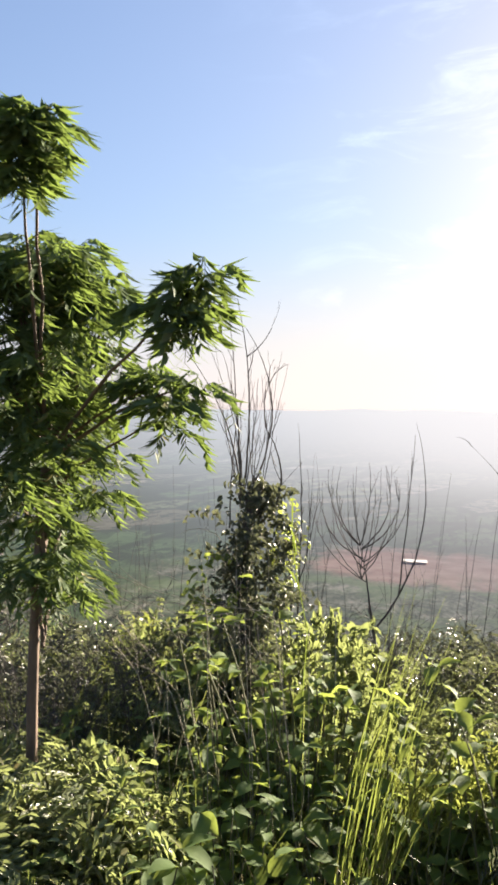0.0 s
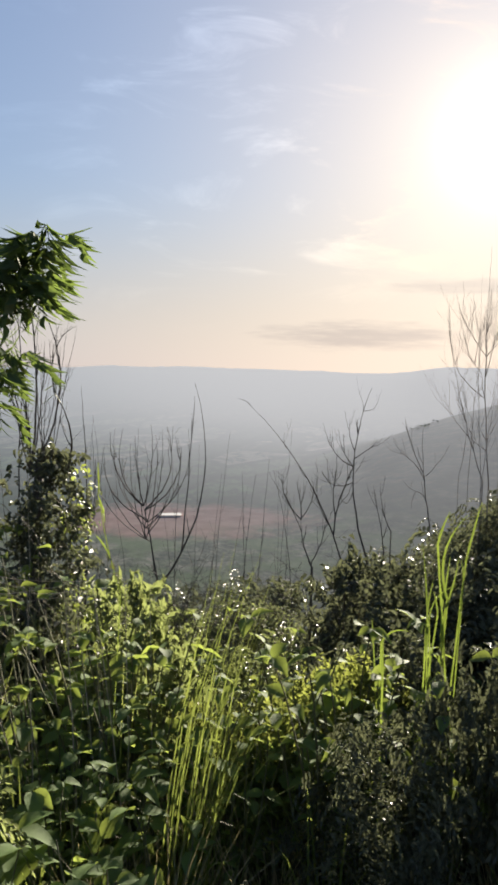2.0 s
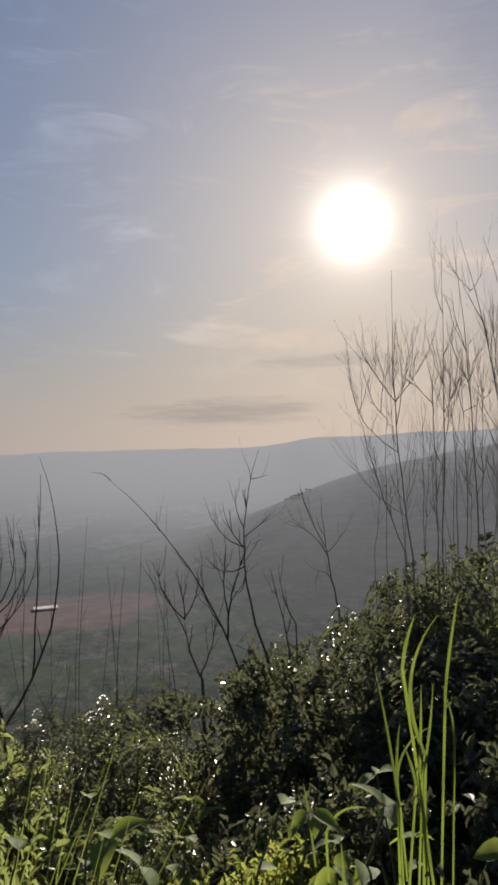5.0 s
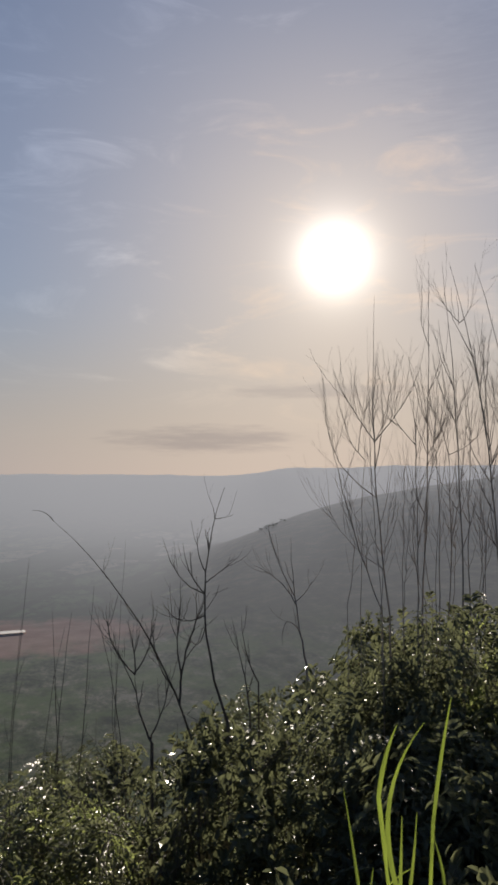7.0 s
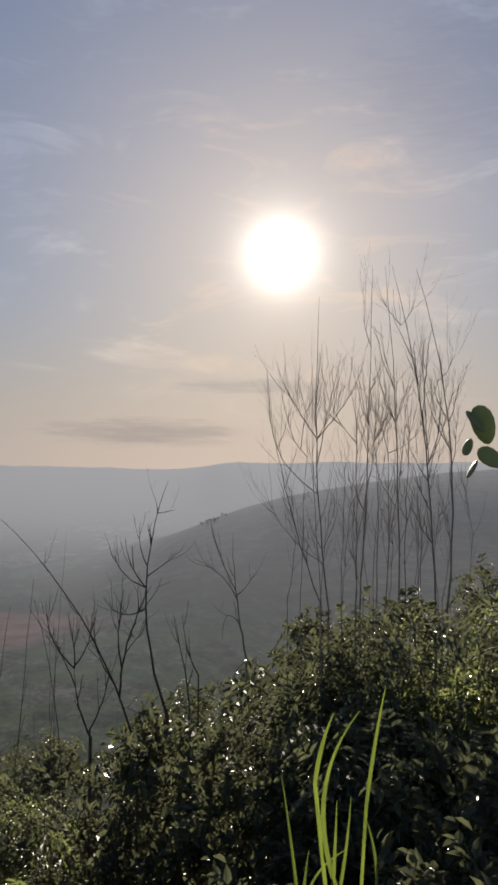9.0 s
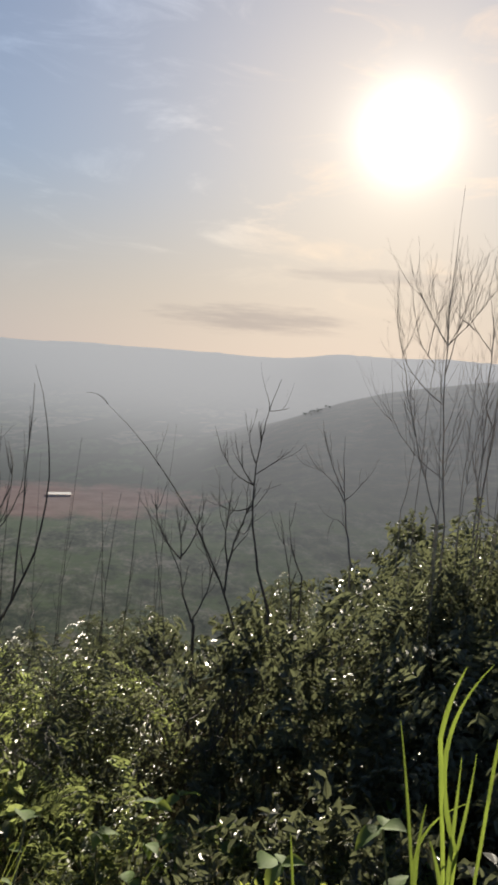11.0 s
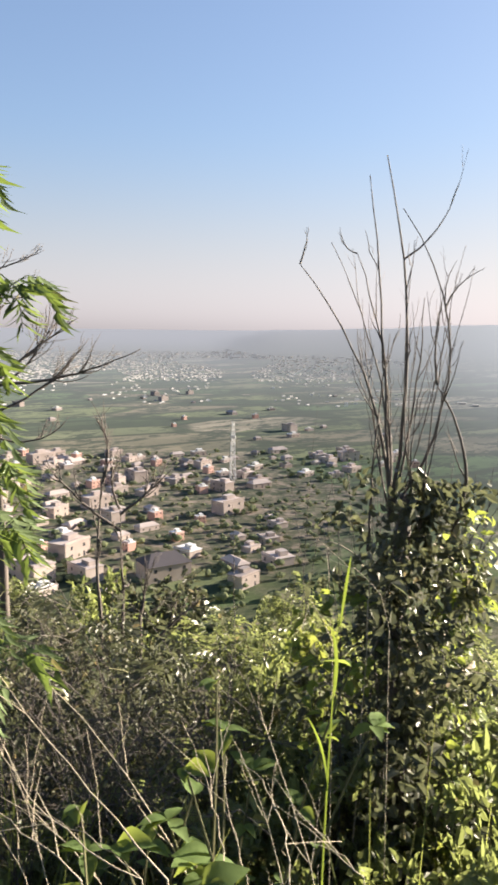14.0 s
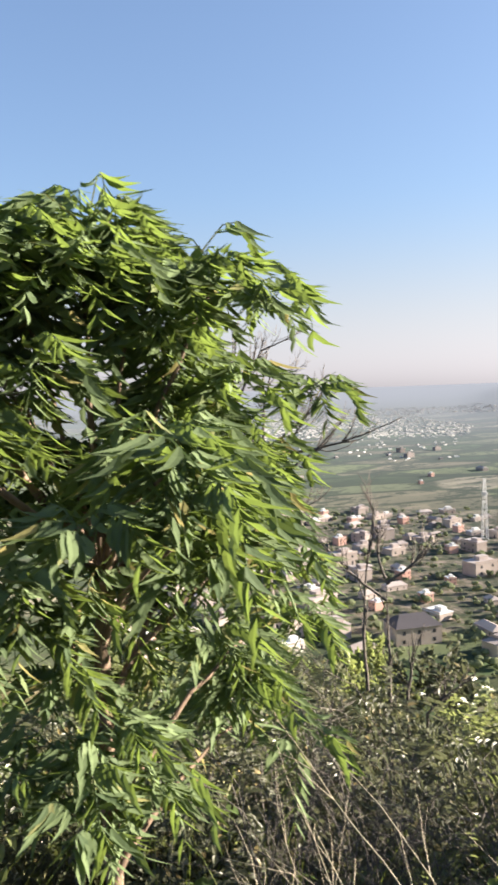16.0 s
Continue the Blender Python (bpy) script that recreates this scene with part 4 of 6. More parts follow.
    g = shrub("bare_shrub", (-2.75, 4.13), "small leafless shrub with purplish brown forks")
    stem(g, (-2.82, 4.04, 0.15), (-2.82, 4.05, 0.81), (-2.78, 4.09, 1.16), 0.019, 7, root=True, forks=2)
    stem(g, (-2.75, 4.13, 0.11), (-2.75, 4.13, 0.49), (-2.75, 4.12, 0.75), 0.019, 4, root=True, forks=2)
    stem(g, (-2.75, 4.12, 0.73), (-2.66, 4.23, 0.83), (-2.57, 4.33, 0.96), 0.018, 8, forks=2)
    stem(g, (-2.75, 4.13, 0.62), (-2.89, 3.95, 0.82), (-2.99, 3.82, 1.01), 0.016, 8, forks=2)
    stem(g, (-2.80, 4.07, 0.87), (-2.79, 4.08, 1.06), (-2.84, 4.02, 1.31), 0.012, 8, forks=2)
    stem(g, (-2.75, 4.12, 0.75), (-2.78, 4.10, 0.93), (-2.76, 4.12, 0.99), 0.014, 8, forks=2)
    stem(g, (-2.69, 4.20, 0.14), (-2.67, 4.22, 0.33), (-2.67, 4.22, 0.49), 0.018, 5, root=True, forks=2)
    stem(g, (-2.62, 4.27, 0.03), (-2.53, 4.37, 0.16), (-2.44, 4.45, 0.25), 0.016, 8, root=True, forks=2)
    h = shrub("bare_tree", (-3.7, 4.0), "leafless grey tree with wide-spread branches", "bare tree")
    stem(h, (-3.70, 4.01, 0.30), (-3.70, 4.00, 0.84), (-3.71, 3.99, 1.32), 0.054, 2, root=True, forks=3)
    stem(h, (-3.71, 3.99, 1.32), (-3.79, 3.85, 1.67), (-3.83, 3.78, 2.09), 0.035, 7, reach=0.3, forks=3)
    stem(h, (-3.79, 3.85, 1.67), (-3.73, 3.94, 1.86), (-3.69, 4.02, 2.04), 0.019, 7, reach=0.25, forks=3)
    stem(h, (-3.69, 4.01, 1.99), (-3.62, 4.13, 2.05), (-3.54, 4.25, 2.12), 0.011, 5, forks=3)
    stem(h, (-3.72, 3.97, 1.91), (-3.61, 4.15, 1.85), (-3.54, 4.24, 1.92), 0.011, 5, forks=3)
    stem(h, (-3.71, 3.99, 1.32), (-3.70, 4.01, 1.73), (-3.70, 4.01, 1.99), 0.020, 7, reach=0.25, forks=3)
    stem(h, (-3.71, 3.99, 1.34), (-3.56, 4.22, 1.58), (-3.43, 4.40, 1.74), 0.019, 8, reach=0.25, forks=3)
    stem(h, (-3.70, 4.01, 1.34), (-3.47, 4.35, 1.40), (-3.20, 4.68, 1.56), 0.019, 6, reach=0.25, forks=3)
    stem(h, (-3.70, 4.01, 1.32), (-3.58, 4.19, 1.52), (-3.52, 4.27, 1.85), 0.016, 7, reach=0.25, forks=3)
    stem(h, (-3.69, 4.02, 1.18), (-3.53, 4.26, 1.37), (-3.39, 4.44, 1.62), 0.016, 7, reach=0.25, forks=3)
    stem(h, (-3.69, 4.02, 1.05), (-3.56, 4.22, 1.03), (-3.47, 4.34, 1.15), 0.014, 6, forks=3)
    k = shrub("bare_thicket", (1.8, 3.9), "thicket of tall leafless whips against the sun")
    stem(k, (1.573, 3.897, 1.078), (1.553, 3.960, 1.625), (1.515, 3.876, 2.367), 0.0071, 10, root=True, reach=0.24, forks=2, mat=GLARE_WHIP)
    stem(k, (1.533, 3.885, 1.095), (1.424, 3.986, 1.537), (1.340, 4.000, 1.983), 0.0055, 9, root=True, reach=0.24, forks=2, mat=GLARE_WHIP)
    stem(k, (1.547, 4.006, 1.561), (1.438, 4.057, 1.691), (1.377, 4.065, 1.952), 0.0042, 8, reach=0.24, forks=2, mat=GLARE_WHIP)
    stem(k, (1.536, 3.943, 1.758), (1.451, 3.971, 1.925), (1.398, 3.982, 2.028), 0.0042, 8, reach=0.24, forks=2, mat=GLARE_WHIP)
    stem(k, (1.526, 3.924, 1.764), (1.603, 3.874, 1.885), (1.665, 3.824, 2.004), 0.0042, 8, reach=0.24, forks=2, mat=GLARE_WHIP)
    stem(k, (1.578, 3.991, 1.690), (1.604, 3.963, 1.909), (1.638, 3.910, 2.143), 0.0042, 9, reach=0.24, forks=2, mat=GLARE_WHIP)
    stem(k, (1.587, 4.125, 1.707), (1.520, 4.152, 1.816), (1.505, 4.149, 1.924), 0.0034, 8, reach=0.24, forks=2, mat=GLARE_WHIP)
    stem(k, (1.565, 4.102, 1.760), (1.560, 4.093, 1.907), (1.569, 4.078, 1.999), 0.0034, 8, reach=0.24, forks=2, mat=GLARE_WHIP)
    stem(k, (1.749, 3.943, 1.060), (1.799, 3.969, 1.623), (1.752, 3.847, 2.521), 0.0071, 12, root=True, reach=0.24, forks=2, mat=GLARE_WHIP)
    stem(k, (1.724, 3.806, 2.162), (1.698, 3.808, 2.224), (1.680, 3.802, 2.292), 0.0029, 4, reach=0.24, forks=2, mat=GLARE_WHIP)
    stem(k, (1.780, 3.862, 1.071), (1.809, 3.899, 1.623), (1.777, 3.884, 2.048), 0.0050, 12, root=True, reach=0.24, forks=2, mat=GLARE_WHIP)
    stem(k, (1.675, 3.853, 1.079), (1.702, 3.890, 1.624), (1.676, 3.865, 2.080), 0.0050, 12, root=True, reach=0.24, forks=2, mat=GLARE_WHIP)
    stem(k, (1.687, 3.866, 1.760), (1.623, 3.895, 1.852), (1.582, 3.907, 1.948), 0.0034, 8, reach=0.24, forks=2, mat=GLARE_WHIP)
    stem(k, (1.801, 3.728, 1.091), (1.817, 3.765, 1.796), (1.717, 3.691, 2.474), 0.0071, 12, root=True, reach=0.24, forks=2, mat=GLARE_WHIP)
    stem(k, (1.936, 3.668, 1.092), (1.920, 3.725, 1.819), (1.754, 3.698, 2.479), 0.0088, 12, root=True, reach=0.24, forks=2, mat=GLARE_WHIP)
    stem(k, (1.908, 3.866, 2.281), (1.868, 3.880, 2.328), (1.815, 3.888, 2.419), 0.0029, 5, reach=0.24, forks=2, mat=GLARE_WHIP)
    stem(k, (1.902, 3.842, 2.276), (1.923, 3.814, 2.330), (1.930, 3.799, 2.369), 0.0029, 4, reach=0.24, forks=2, mat=GLARE_WHIP)
    stem(k, (2.057, 3.753, 1.070), (2.077, 3.778, 1.916), (1.915, 3.762, 2.496), 0.0097, 8, root=True, reach=0.24, forks=2, mat=GLARE_WHIP)
    stem(k, (2.024, 3.831, 1.686), (1.997, 3.827, 1.971), (1.974, 3.800, 2.213), 0.0042, 9, reach=0.24, forks=2, mat=GLARE_WHIP)
    stem(k, (1.971, 3.689, 1.688), (1.969, 3.679, 1.866), (1.935, 3.675, 2.069), 0.0042, 9, reach=0.24, forks=2, mat=GLARE_WHIP)
    stem(k, (1.853, 3.753, 1.084), (1.887, 3.780, 1.747), (1.892, 3.742, 2.058), 0.0050, 12, root=True, reach=0.24, forks=2, mat=GLARE_WHIP)
    stem(k, (1.822, 3.861, 1.068), (1.861, 3.891, 1.687), (1.843, 3.878, 1.985), 0.0050, 12, root=True, reach=0.24, forks=2, mat=GLARE_WHIP)
    stem(k, (2.087, 3.764, 1.697), (2.101, 3.746, 1.824), (2.089, 3.747, 1.913), 0.0034, 6, reach=0.24, forks=2, mat=GLARE_WHIP)
    stem(k, (2.016, 3.850, 1.751), (1.988, 3.847, 1.986), (1.950, 3.836, 2.199), 0.0038, 8, reach=0.24, forks=2, mat=GLARE_WHIP)
    stem(k, (2.073, 3.819, 1.698), (2.099, 3.780, 1.942), (2.107, 3.753, 2.082), 0.0038, 6, reach=0.24, forks=2, mat=GLARE_WHIP)
    stem(k, (1.959, 3.634, 2.021), (1.971, 3.617, 2.068), (1.971, 3.599, 2.157), 0.0029, 4, reach=0.24, forks=2, mat=GLARE_WHIP)
    stem(k, (1.867, 3.881, 1.700), (1.817, 3.901, 1.869), (1.741, 3.931, 2.007), 0.0034, 8, reach=0.24, forks=2, mat=GLARE_WHIP)
    stem(k, (1.917, 3.866, 1.725), (1.958, 3.834, 1.802), (1.981, 3.803, 1.954), 0.0034, 6, reach=0.24, forks=2, mat=GLARE_WHIP)
    stem(k, (1.590, 3.989, 1.240), (1.454, 4.071, 1.392), (1.366, 4.118, 1.601), 0.0034, 6, reach=0.24, forks=2, mat=GLARE_WHIP)
    stem(k, (1.728, 3.836, 1.374), (1.744, 3.837, 1.686), (1.756, 3.781, 2.121), 0.0034, 12, reach=0.24, forks=2, mat=GLARE_WHIP)
    stem(k, (1.859, 3.838, 1.369), (1.891, 3.825, 1.749), (1.869, 3.800, 2.091), 0.0034, 12, reach=0.24, forks=2, mat=GLARE_WHIP)
    stem(k, (1.614, 3.863, 1.253), (1.635, 3.876, 1.549), (1.634, 3.870, 1.800), 0.0029, 9, root=True, reach=0.24, forks=2, mat=GLARE_WHIP)
    stem(k, (1.994, 3.866, 1.235), (2.001, 3.886, 1.517), (2.023, 3.869, 1.726), 0.0029, 8, root=True, reach=0.24, forks=2, mat=GLARE_WHIP)
    r = random.Random(77)
    for i in range(16):
        x, y = r.uniform(1.45, 2.25), r.uniform(3.7, 4.1)
        t = r.uniform(1.60, 2.25)
        stem(k, (x, y, 1.1), (x + r.uniform(-.05, .05), y, (t + 1.1) / 2), (x + r.uniform(-.22, .22), y + r.uniform(-.12, .12), t), 0.0030, 12, seed=i, root=True, reach=0.2, forks=2, mat=GLARE_WHIP)


bare_shrubs()


def dry_whips():
    """Thin dry stalks that stand in the gap between the vine stump and the forked shrub, and beyond."""
    r = random.Random(31)
    for i in range(46):
        az, d = r.uniform(-9, 26), r.uniform(4.6, 6.6)
        x, y = -0.1 - d * math.sin(radians(az)), 0.1 + d * math.cos(radians(az))
        g = height(x, y)
        top = 1.6 + d * math.tan(radians(r.uniform(-9.5, -2.5)))
        ob = thing("dry_stalk", pose(0, 0, 0), "thin dry upright stalk in the scrub", "stalk", "dry stalks in the scrub")
        stem(ob, (x, y, g), (x + r.uniform(-.06, .06), y + r.uniform(-.05, .05), (g + top) / 2), (x + r.uniform(-.16, .16), y + r.uniform(-.1, .1), top), r.uniform(0.004, 0.008), r.choice((1, 2, 4)), seed=i)


dry_whips()


# ---------------------------------------------------------------- the vine-clad stump
def vine_stump():
    r = random.Random(14)
    ob = thing("vine_stump", pose(0, 0, 0), "dead stump smothered in vines with bare whips rising from it", "stump")
    cx, cy = -0.80, 3.55
    g = height(cx, cy)
    T = Shape()
    T.tube([(cx + 0.05, cy + 0.05, g - 0.1), (cx, cy + 0.02, 0.2), (cx - 0.03, cy, 0.8), (cx, cy, 1.22)], 0.034, 0.022, 9)
    part("trunk", T, DEAD, ob, smooth=True)
    dark, fresh = Shape(), Shape()
    for i in range(5200):
        h = r.random() ** 1.15
        z = -0.25 + 1.5 * h
        a = r.uniform(0, 2 * math.pi)
        rad = (0.105 + 0.15 * noise.noise(Vector((1.6 * math.cos(a), 1.6 * math.sin(a), h * 6)))) * (1.45 - 0.45 * h)
        q = max(0.02, rad) * math.sqrt(r.uniform(0.05, 1.5))
        p = (cx + q * math.cos(a) * 1.1 - 0.05 * math.sin(5 * h), cy + q * math.sin(a), z + 0.12 * noise.noise(Vector((a, 3.0, 0.0))))
        v = noise.noise_vector(Vector(p) * 4.5) * 0.11
        p = (p[0] + v.x, p[1] + v.y, p[2] + v.z)
        out = Vector((math.cos(a), math.sin(a), r.uniform(-0.9, 0.2)))
        s = r.uniform(0.022, 0.042)
        dark.small_leaf(p, out + rand_dir(r) * 1.2, Vector((math.cos(a), math.sin(a), 0.6)) + rand_dir(r) * 0.8, s, s * 0.6, 0.3)
    for i in range(340):
        h = r.random()
        z = -0.1 + 1.28 * h
        a = r.gauss(0.5, 0.4)
        q = 0.195 + 0.09 * noise.noise(Vector((2.2 * math.cos(a), 2.2 * math.sin(a), h * 7))) + r.uniform(-0.03, 0.05)
        p = (cx + q * math.cos(a), cy + q * math.sin(a), z)
        out = Vector((math.cos(a), math.sin(a), -0.5))
        s = r.uniform(0.022, 0.040)
        fresh.leaf(p, out + rand_dir(r) * 0.9, Vector((math.cos(a), math.sin(a), 0.8)) + rand_dir(r) * 0.7, s, s * 0.75, 0.25)
    for i in range(9):
        a = r.uniform(0, 6.28)
        p = Vector((cx + 0.14 * math.cos(a), cy + 0.14 * math.sin(a), r.uniform(0.4, 1.1)))
        q = p + Vector((0.22 * math.cos(a), 0.22 * math.sin(a), r.uniform(-0.3, 0.1)))
        wood = Shape()
        wood.tube(bent(p, p.lerp(q, 0.5) + Vector((0, 0, 0.05)), q, 6, 0.01, r), 0.0025, 0.0012, 4)
        part("dry_vine", wood, PALE, ob, "pale dry hanging vine")
    for i in range(16):
        a = r.uniform(0, 6.28)
        p = Vector((cx + 0.11 * math.cos(a), cy + 0.11 * math.sin(a), r.uniform(0.55, 1.25)))
        q = p + Vector((r.uniform(0.12, 0.3) * math.cos(a), r.uniform(0.12, 0.3) * math.sin(a), r.uniform(-0.45, 0.12)))
        for t in bent(p, p.lerp(q, 0.5) + Vector((0, 0, 0.1)), q, 26, 0.012, r):
            s = r.uniform(0.03, 0.055)
            (fresh if i % 4 == 0 else dark).small_leaf(t + rand_dir(r) * 0.02, rand_dir(r, -0.3), rand_dir(r, 0.8), s, s * 0.65, 0.3)
    for i in range(16):
        a, q = r.uniform(0, 6.28), r.uniform(0.10, 0.24)
        x, y = cx + q * math.cos(a), cy + q * math.sin(a)
        stem(ob, (x, y, height(x, y)), (x + r.uniform(-.06, .06), y + r.uniform(-.06, .06), 0.6), (x + r.uniform(-.12, .12), y + r.uniform(-.12, .12), r.uniform(0.95, 1.35)), 0.006, 6, seed=80 + i, mat=DEAD if i % 2 else PALE, reach=0.14)
    # darkened leaf copy again: the stump's shade is in the colour
    part("dark_foliage", dark, LEAF_SHADED, ob)
    part("fresh_foliage", fresh, LEAF_FRESH, ob, "fresh yellow-green vine leaves")
    stem(ob, (-0.84, 3.52, 1.15), (-0.92, 3.48, 1.57), (-1.07, 3.37, 1.87), 0.0098, 3)
    stem(ob, (-1.07, 3.37, 1.87), (-1.06, 3.38, 1.92), (-1.05, 3.38, 1.97), 0.0050, 2, reach=0.05)
    stem(ob, (-0.84, 3.53, 1.15), (-0.89, 3.50, 1.70), (-0.94, 3.46, 1.90), 0.0087, 3)
    stem(ob, (-0.94, 3.46, 1.90), (-0.96, 3.45, 1.91), (-0.98, 3.43, 1.97), 0.0042, 2, reach=0.05)
    stem(ob, (-0.85, 3.52, 1.20), (-0.90, 3.49, 1.64), (-1.00, 3.42, 1.93), 0.0066, 3)
    stem(ob, (-0.84, 3.53, 1.15), (-0.88, 3.50, 1.74), (-0.92, 3.48, 2.11), 0.0098, 2)
    stem(ob, (-0.83, 3.53, 1.15), (-0.82, 3.54, 1.70), (-0.88, 3.50, 2.16), 0.0120, 2)
    stem(ob, (-0.84, 3.53, 1.88), (-0.76, 3.57, 1.96), (-0.71, 3.59, 2.08), 0.0055, 1)
    stem(ob, (-0.82, 3.54, 1.15), (-0.72, 3.59, 1.70), (-0.84, 3.53, 2.02), 0.0098, 4)
    stem(ob, (-0.75, 3.58, 1.74), (-0.71, 3.60, 1.80), (-0.64, 3.63, 1.86), 0.0055, 3, reach=0.08)
    stem(ob, (-0.75, 3.58, 1.75), (-0.73, 3.59, 1.82), (-0.71, 3.60, 1.88), 0.0043, 2, reach=0.08)
    stem(ob, (-0.73, 3.59, 1.10), (-0.68, 3.61, 1.41), (-0.74, 3.58, 1.54), 0.0141, 1)
    stem(ob, (-0.74, 3.58, 1.54), (-0.75, 3.58, 1.64), (-0.74, 3.58, 1.77), 0.0077, 3)
    stem(ob, (-0.81, 3.54, 1.15), (-0.79, 3.56, 1.56), (-0.78, 3.56, 1.78), 0.0087, 5)
    stem(ob, (-0.86, 3.50, 1.10), (-0.88, 3.50, 1.40), (-0.85, 3.50, 1.68), 0.0077, 5)
    for i in range(9):
        x = r.uniform(-0.13, 0.12)
        stem(ob, (cx + 0.4 * x, cy, 1.12), (cx + 0.8 * x, cy - 0.03, 1.4), (cx + 1.5 * x, cy - 0.02 + 0.05 * r.random(), r.uniform(1.55, 1.95)), 0.005, 4, seed=40 + i, reach=0.12)


vine_stump()


# ---------------------------------------------------------------- the young tree with drooping feathered leaves
def frond(S, p, heading, length, r):
    """A compound leaf: an arching rib with close pairs of hanging sickle-shaped leaflets."""
    d = Vector(heading).normalized()
    flat = Vector((d.x, d.y, 0)).normalized()
    mid = Vector(p) + d * length * 0.5 + Vector((0, 0, length * 0.10))
    tip = Vector(p) + flat * length * r.uniform(0.6, 0.9) + Vector((0, 0, length * (0.6 * d.z - r.uniform(0.12, 0.62))))
    pts = bent(p, mid, tip, 8)
    S.tube(pts[::2] + pts[-1:], 0.0015, 0.0006, 3)
    n = r.randrange(6, 9)
    for k in range(n):
        a = 0.20 + 0.78 * k / (n - 1)
        j = min(int(a * 7), 6)
        q = pts[j].lerp(pts[j + 1], a * 7 - j)
        along = (pts[j + 1] - pts[j]).normalized()
        side = along.cross(Vector((0, 0, 1)))
        side = side.normalized() if side.length > 0.05 else Vector((1, 0, 0))
        for sgn in (-1, 1):
            sag = r.uniform(0.25, 1.5)
            out = (side * sgn * r.uniform(0.75, 1.0) + along * r.uniform(0.25, 0.6) + Vector((0, 0, -sag))).normalized()
            ln = r.uniform(0.040, 0.060) * (1.12 - 0.55 * abs(a - 0.5))
            S.sickle(q, out, side * (sag * sgn) + Vector((0, 0, 1)) + rand_dir(r) * 0.25, ln, ln * r.uniform(0.25, 0.32), r.uniform(-0.38, 0.0), along)


def drooping_tree():
    r = random.Random(41)
    ob = thing("young_tree", pose(0, 0, 0), "young tree with drooping feathery green leaves and a thin brown trunk", "tree")
    g = height(-1.07, 1.98)
    T = Shape()
    T.tube(bent((-1.05, 1.98, g - 0.05), (-1.10, 1.99, 0.7), (-1.06, 1.98, 1.45), 10, 0.006, r), 0.021, 0.013, 8)
    part("trunk", T, BARK, ob, smooth=True)
    # where the crown bears leaves: centre, spread, sprays
    lobes = [((-0.925, 2.15, 1.93), (0.05, 0.05, 0.06), 8), ((-0.475, 1.46, 1.835), (0.045, 0.045, 0.06), 13), ((-0.79, 1.40, 2.17), (0.05, 0.05, 0.05), 10), ((-1.15, 2.34, 1.66), (0.08, 0.08, 0.08), 13), ((-1.13, 2.34, 1.45), (0.08, 0.08, 0.08), 12), ((-1.17, 2.34, 1.24), (0.08, 0.08, 0.08), 10), ((-1.18, 2.30, 1.05), (0.08, 0.08, 0.06), 8), ((-0.66, 1.93, 1.66), (0.06, 0.06, 0.05), 7), ((-0.76, 1.97, 1.66), (0.05, 0.05, 0.06), 6), ((-0.78, 2.00, 1.55), (0.06, 0.06, 0.06), 5),
             ((-1.04, 2.05, 1.91), (0.08, 0.08, 0.06), 12), ((-1.01, 1.96, 1.98), (0.09, 0.09, 0.05), 16), ((-1.04, 1.85, 1.97), (0.09, 0.09, 0.05), 14), ((-1.03, 1.74, 1.95), (0.08, 0.08, 0.05), 9),
             ((-1.02, 1.95, 1.84), (0.10, 0.10, 0.09), 18), ((-1.05, 1.80, 1.86), (0.09, 0.09, 0.07), 12), ((-1.12, 2.15, 1.80), (0.10, 0.10, 0.09), 18), ((-1.16, 2.19, 1.76), (0.08, 0.08, 0.08), 14), ((-1.06, 1.85, 1.63), (0.09, 0.09, 0.10), 16),
             ((-1.05, 2.03, 1.62), (0.10, 0.10, 0.10), 16), ((-1.14, 2.20, 1.60), (0.10, 0.10, 0.10), 16), ((-1.20, 2.27, 1.54), (0.08, 0.08, 0.09), 14), ((-1.07, 1.88, 1.40), (0.09, 0.09, 0.10), 14),
             ((-1.10, 2.11, 1.38), (0.10, 0.10, 0.10), 14), ((-1.15, 2.19, 1.42), (0.10, 0.10, 0.08), 12), ((-1.08, 2.06, 1.14), (0.09, 0.09, 0.08), 10), ((-1.05, 1.90, 1.14), (0.09, 0.09, 0.08), 8),
             ((-0.83, 1.43, 2.08), (0.05, 0.05, 0.05), 12), ((-1.10, 1.78, 1.72), (0.10, 0.10, 0.12), 14), ((-1.12, 1.80, 1.42), (0.10, 0.10, 0.12), 12)]
    for (c, spread, n) in lobes:
        L = Shape()
        start = Vector((-1.06, 1.98, max(0.9, min(1.45, c[2] - 0.22))))
        L.tube(bent(start, start.lerp(Vector(c), 0.5) + Vector((0, 0, 0.03)), c, 8, 0.006, r), 0.007, 0.0025, 6)
        limb = part("limb", L, BARK, ob, smooth=True)
        F = Shape()
        for _ in range(max(3, round(n * 0.5))):
            p = Vector(c) + Vector((r.gauss(0, 1) * spread[0], r.gauss(0, 1) * spread[1], r.gauss(0, 1) * spread[2])) * 0.75
            F.tube(bent(c, Vector(c).lerp(p, 0.5) + Vector((0, 0, 0.02)), p, 5), 0.004, 0.002, 4)
            turn = r.uniform(0, 6.28)
            for k in range(7):
                a = turn + 0.9 * k + r.uniform(-0.25, 0.25)
                frond(F, p + rand_dir(r) * 0.02, (math.cos(a), math.sin(a), r.uniform(-0.25, 0.75)), r.uniform(0.10, 0.155) * (0.68 if c[1] < 1.5 else 0.85 if c[0] > -0.7 else 1.0), r)
        part("leaf_spray", F, LEAF_TREE, limb)


drooping_tree()


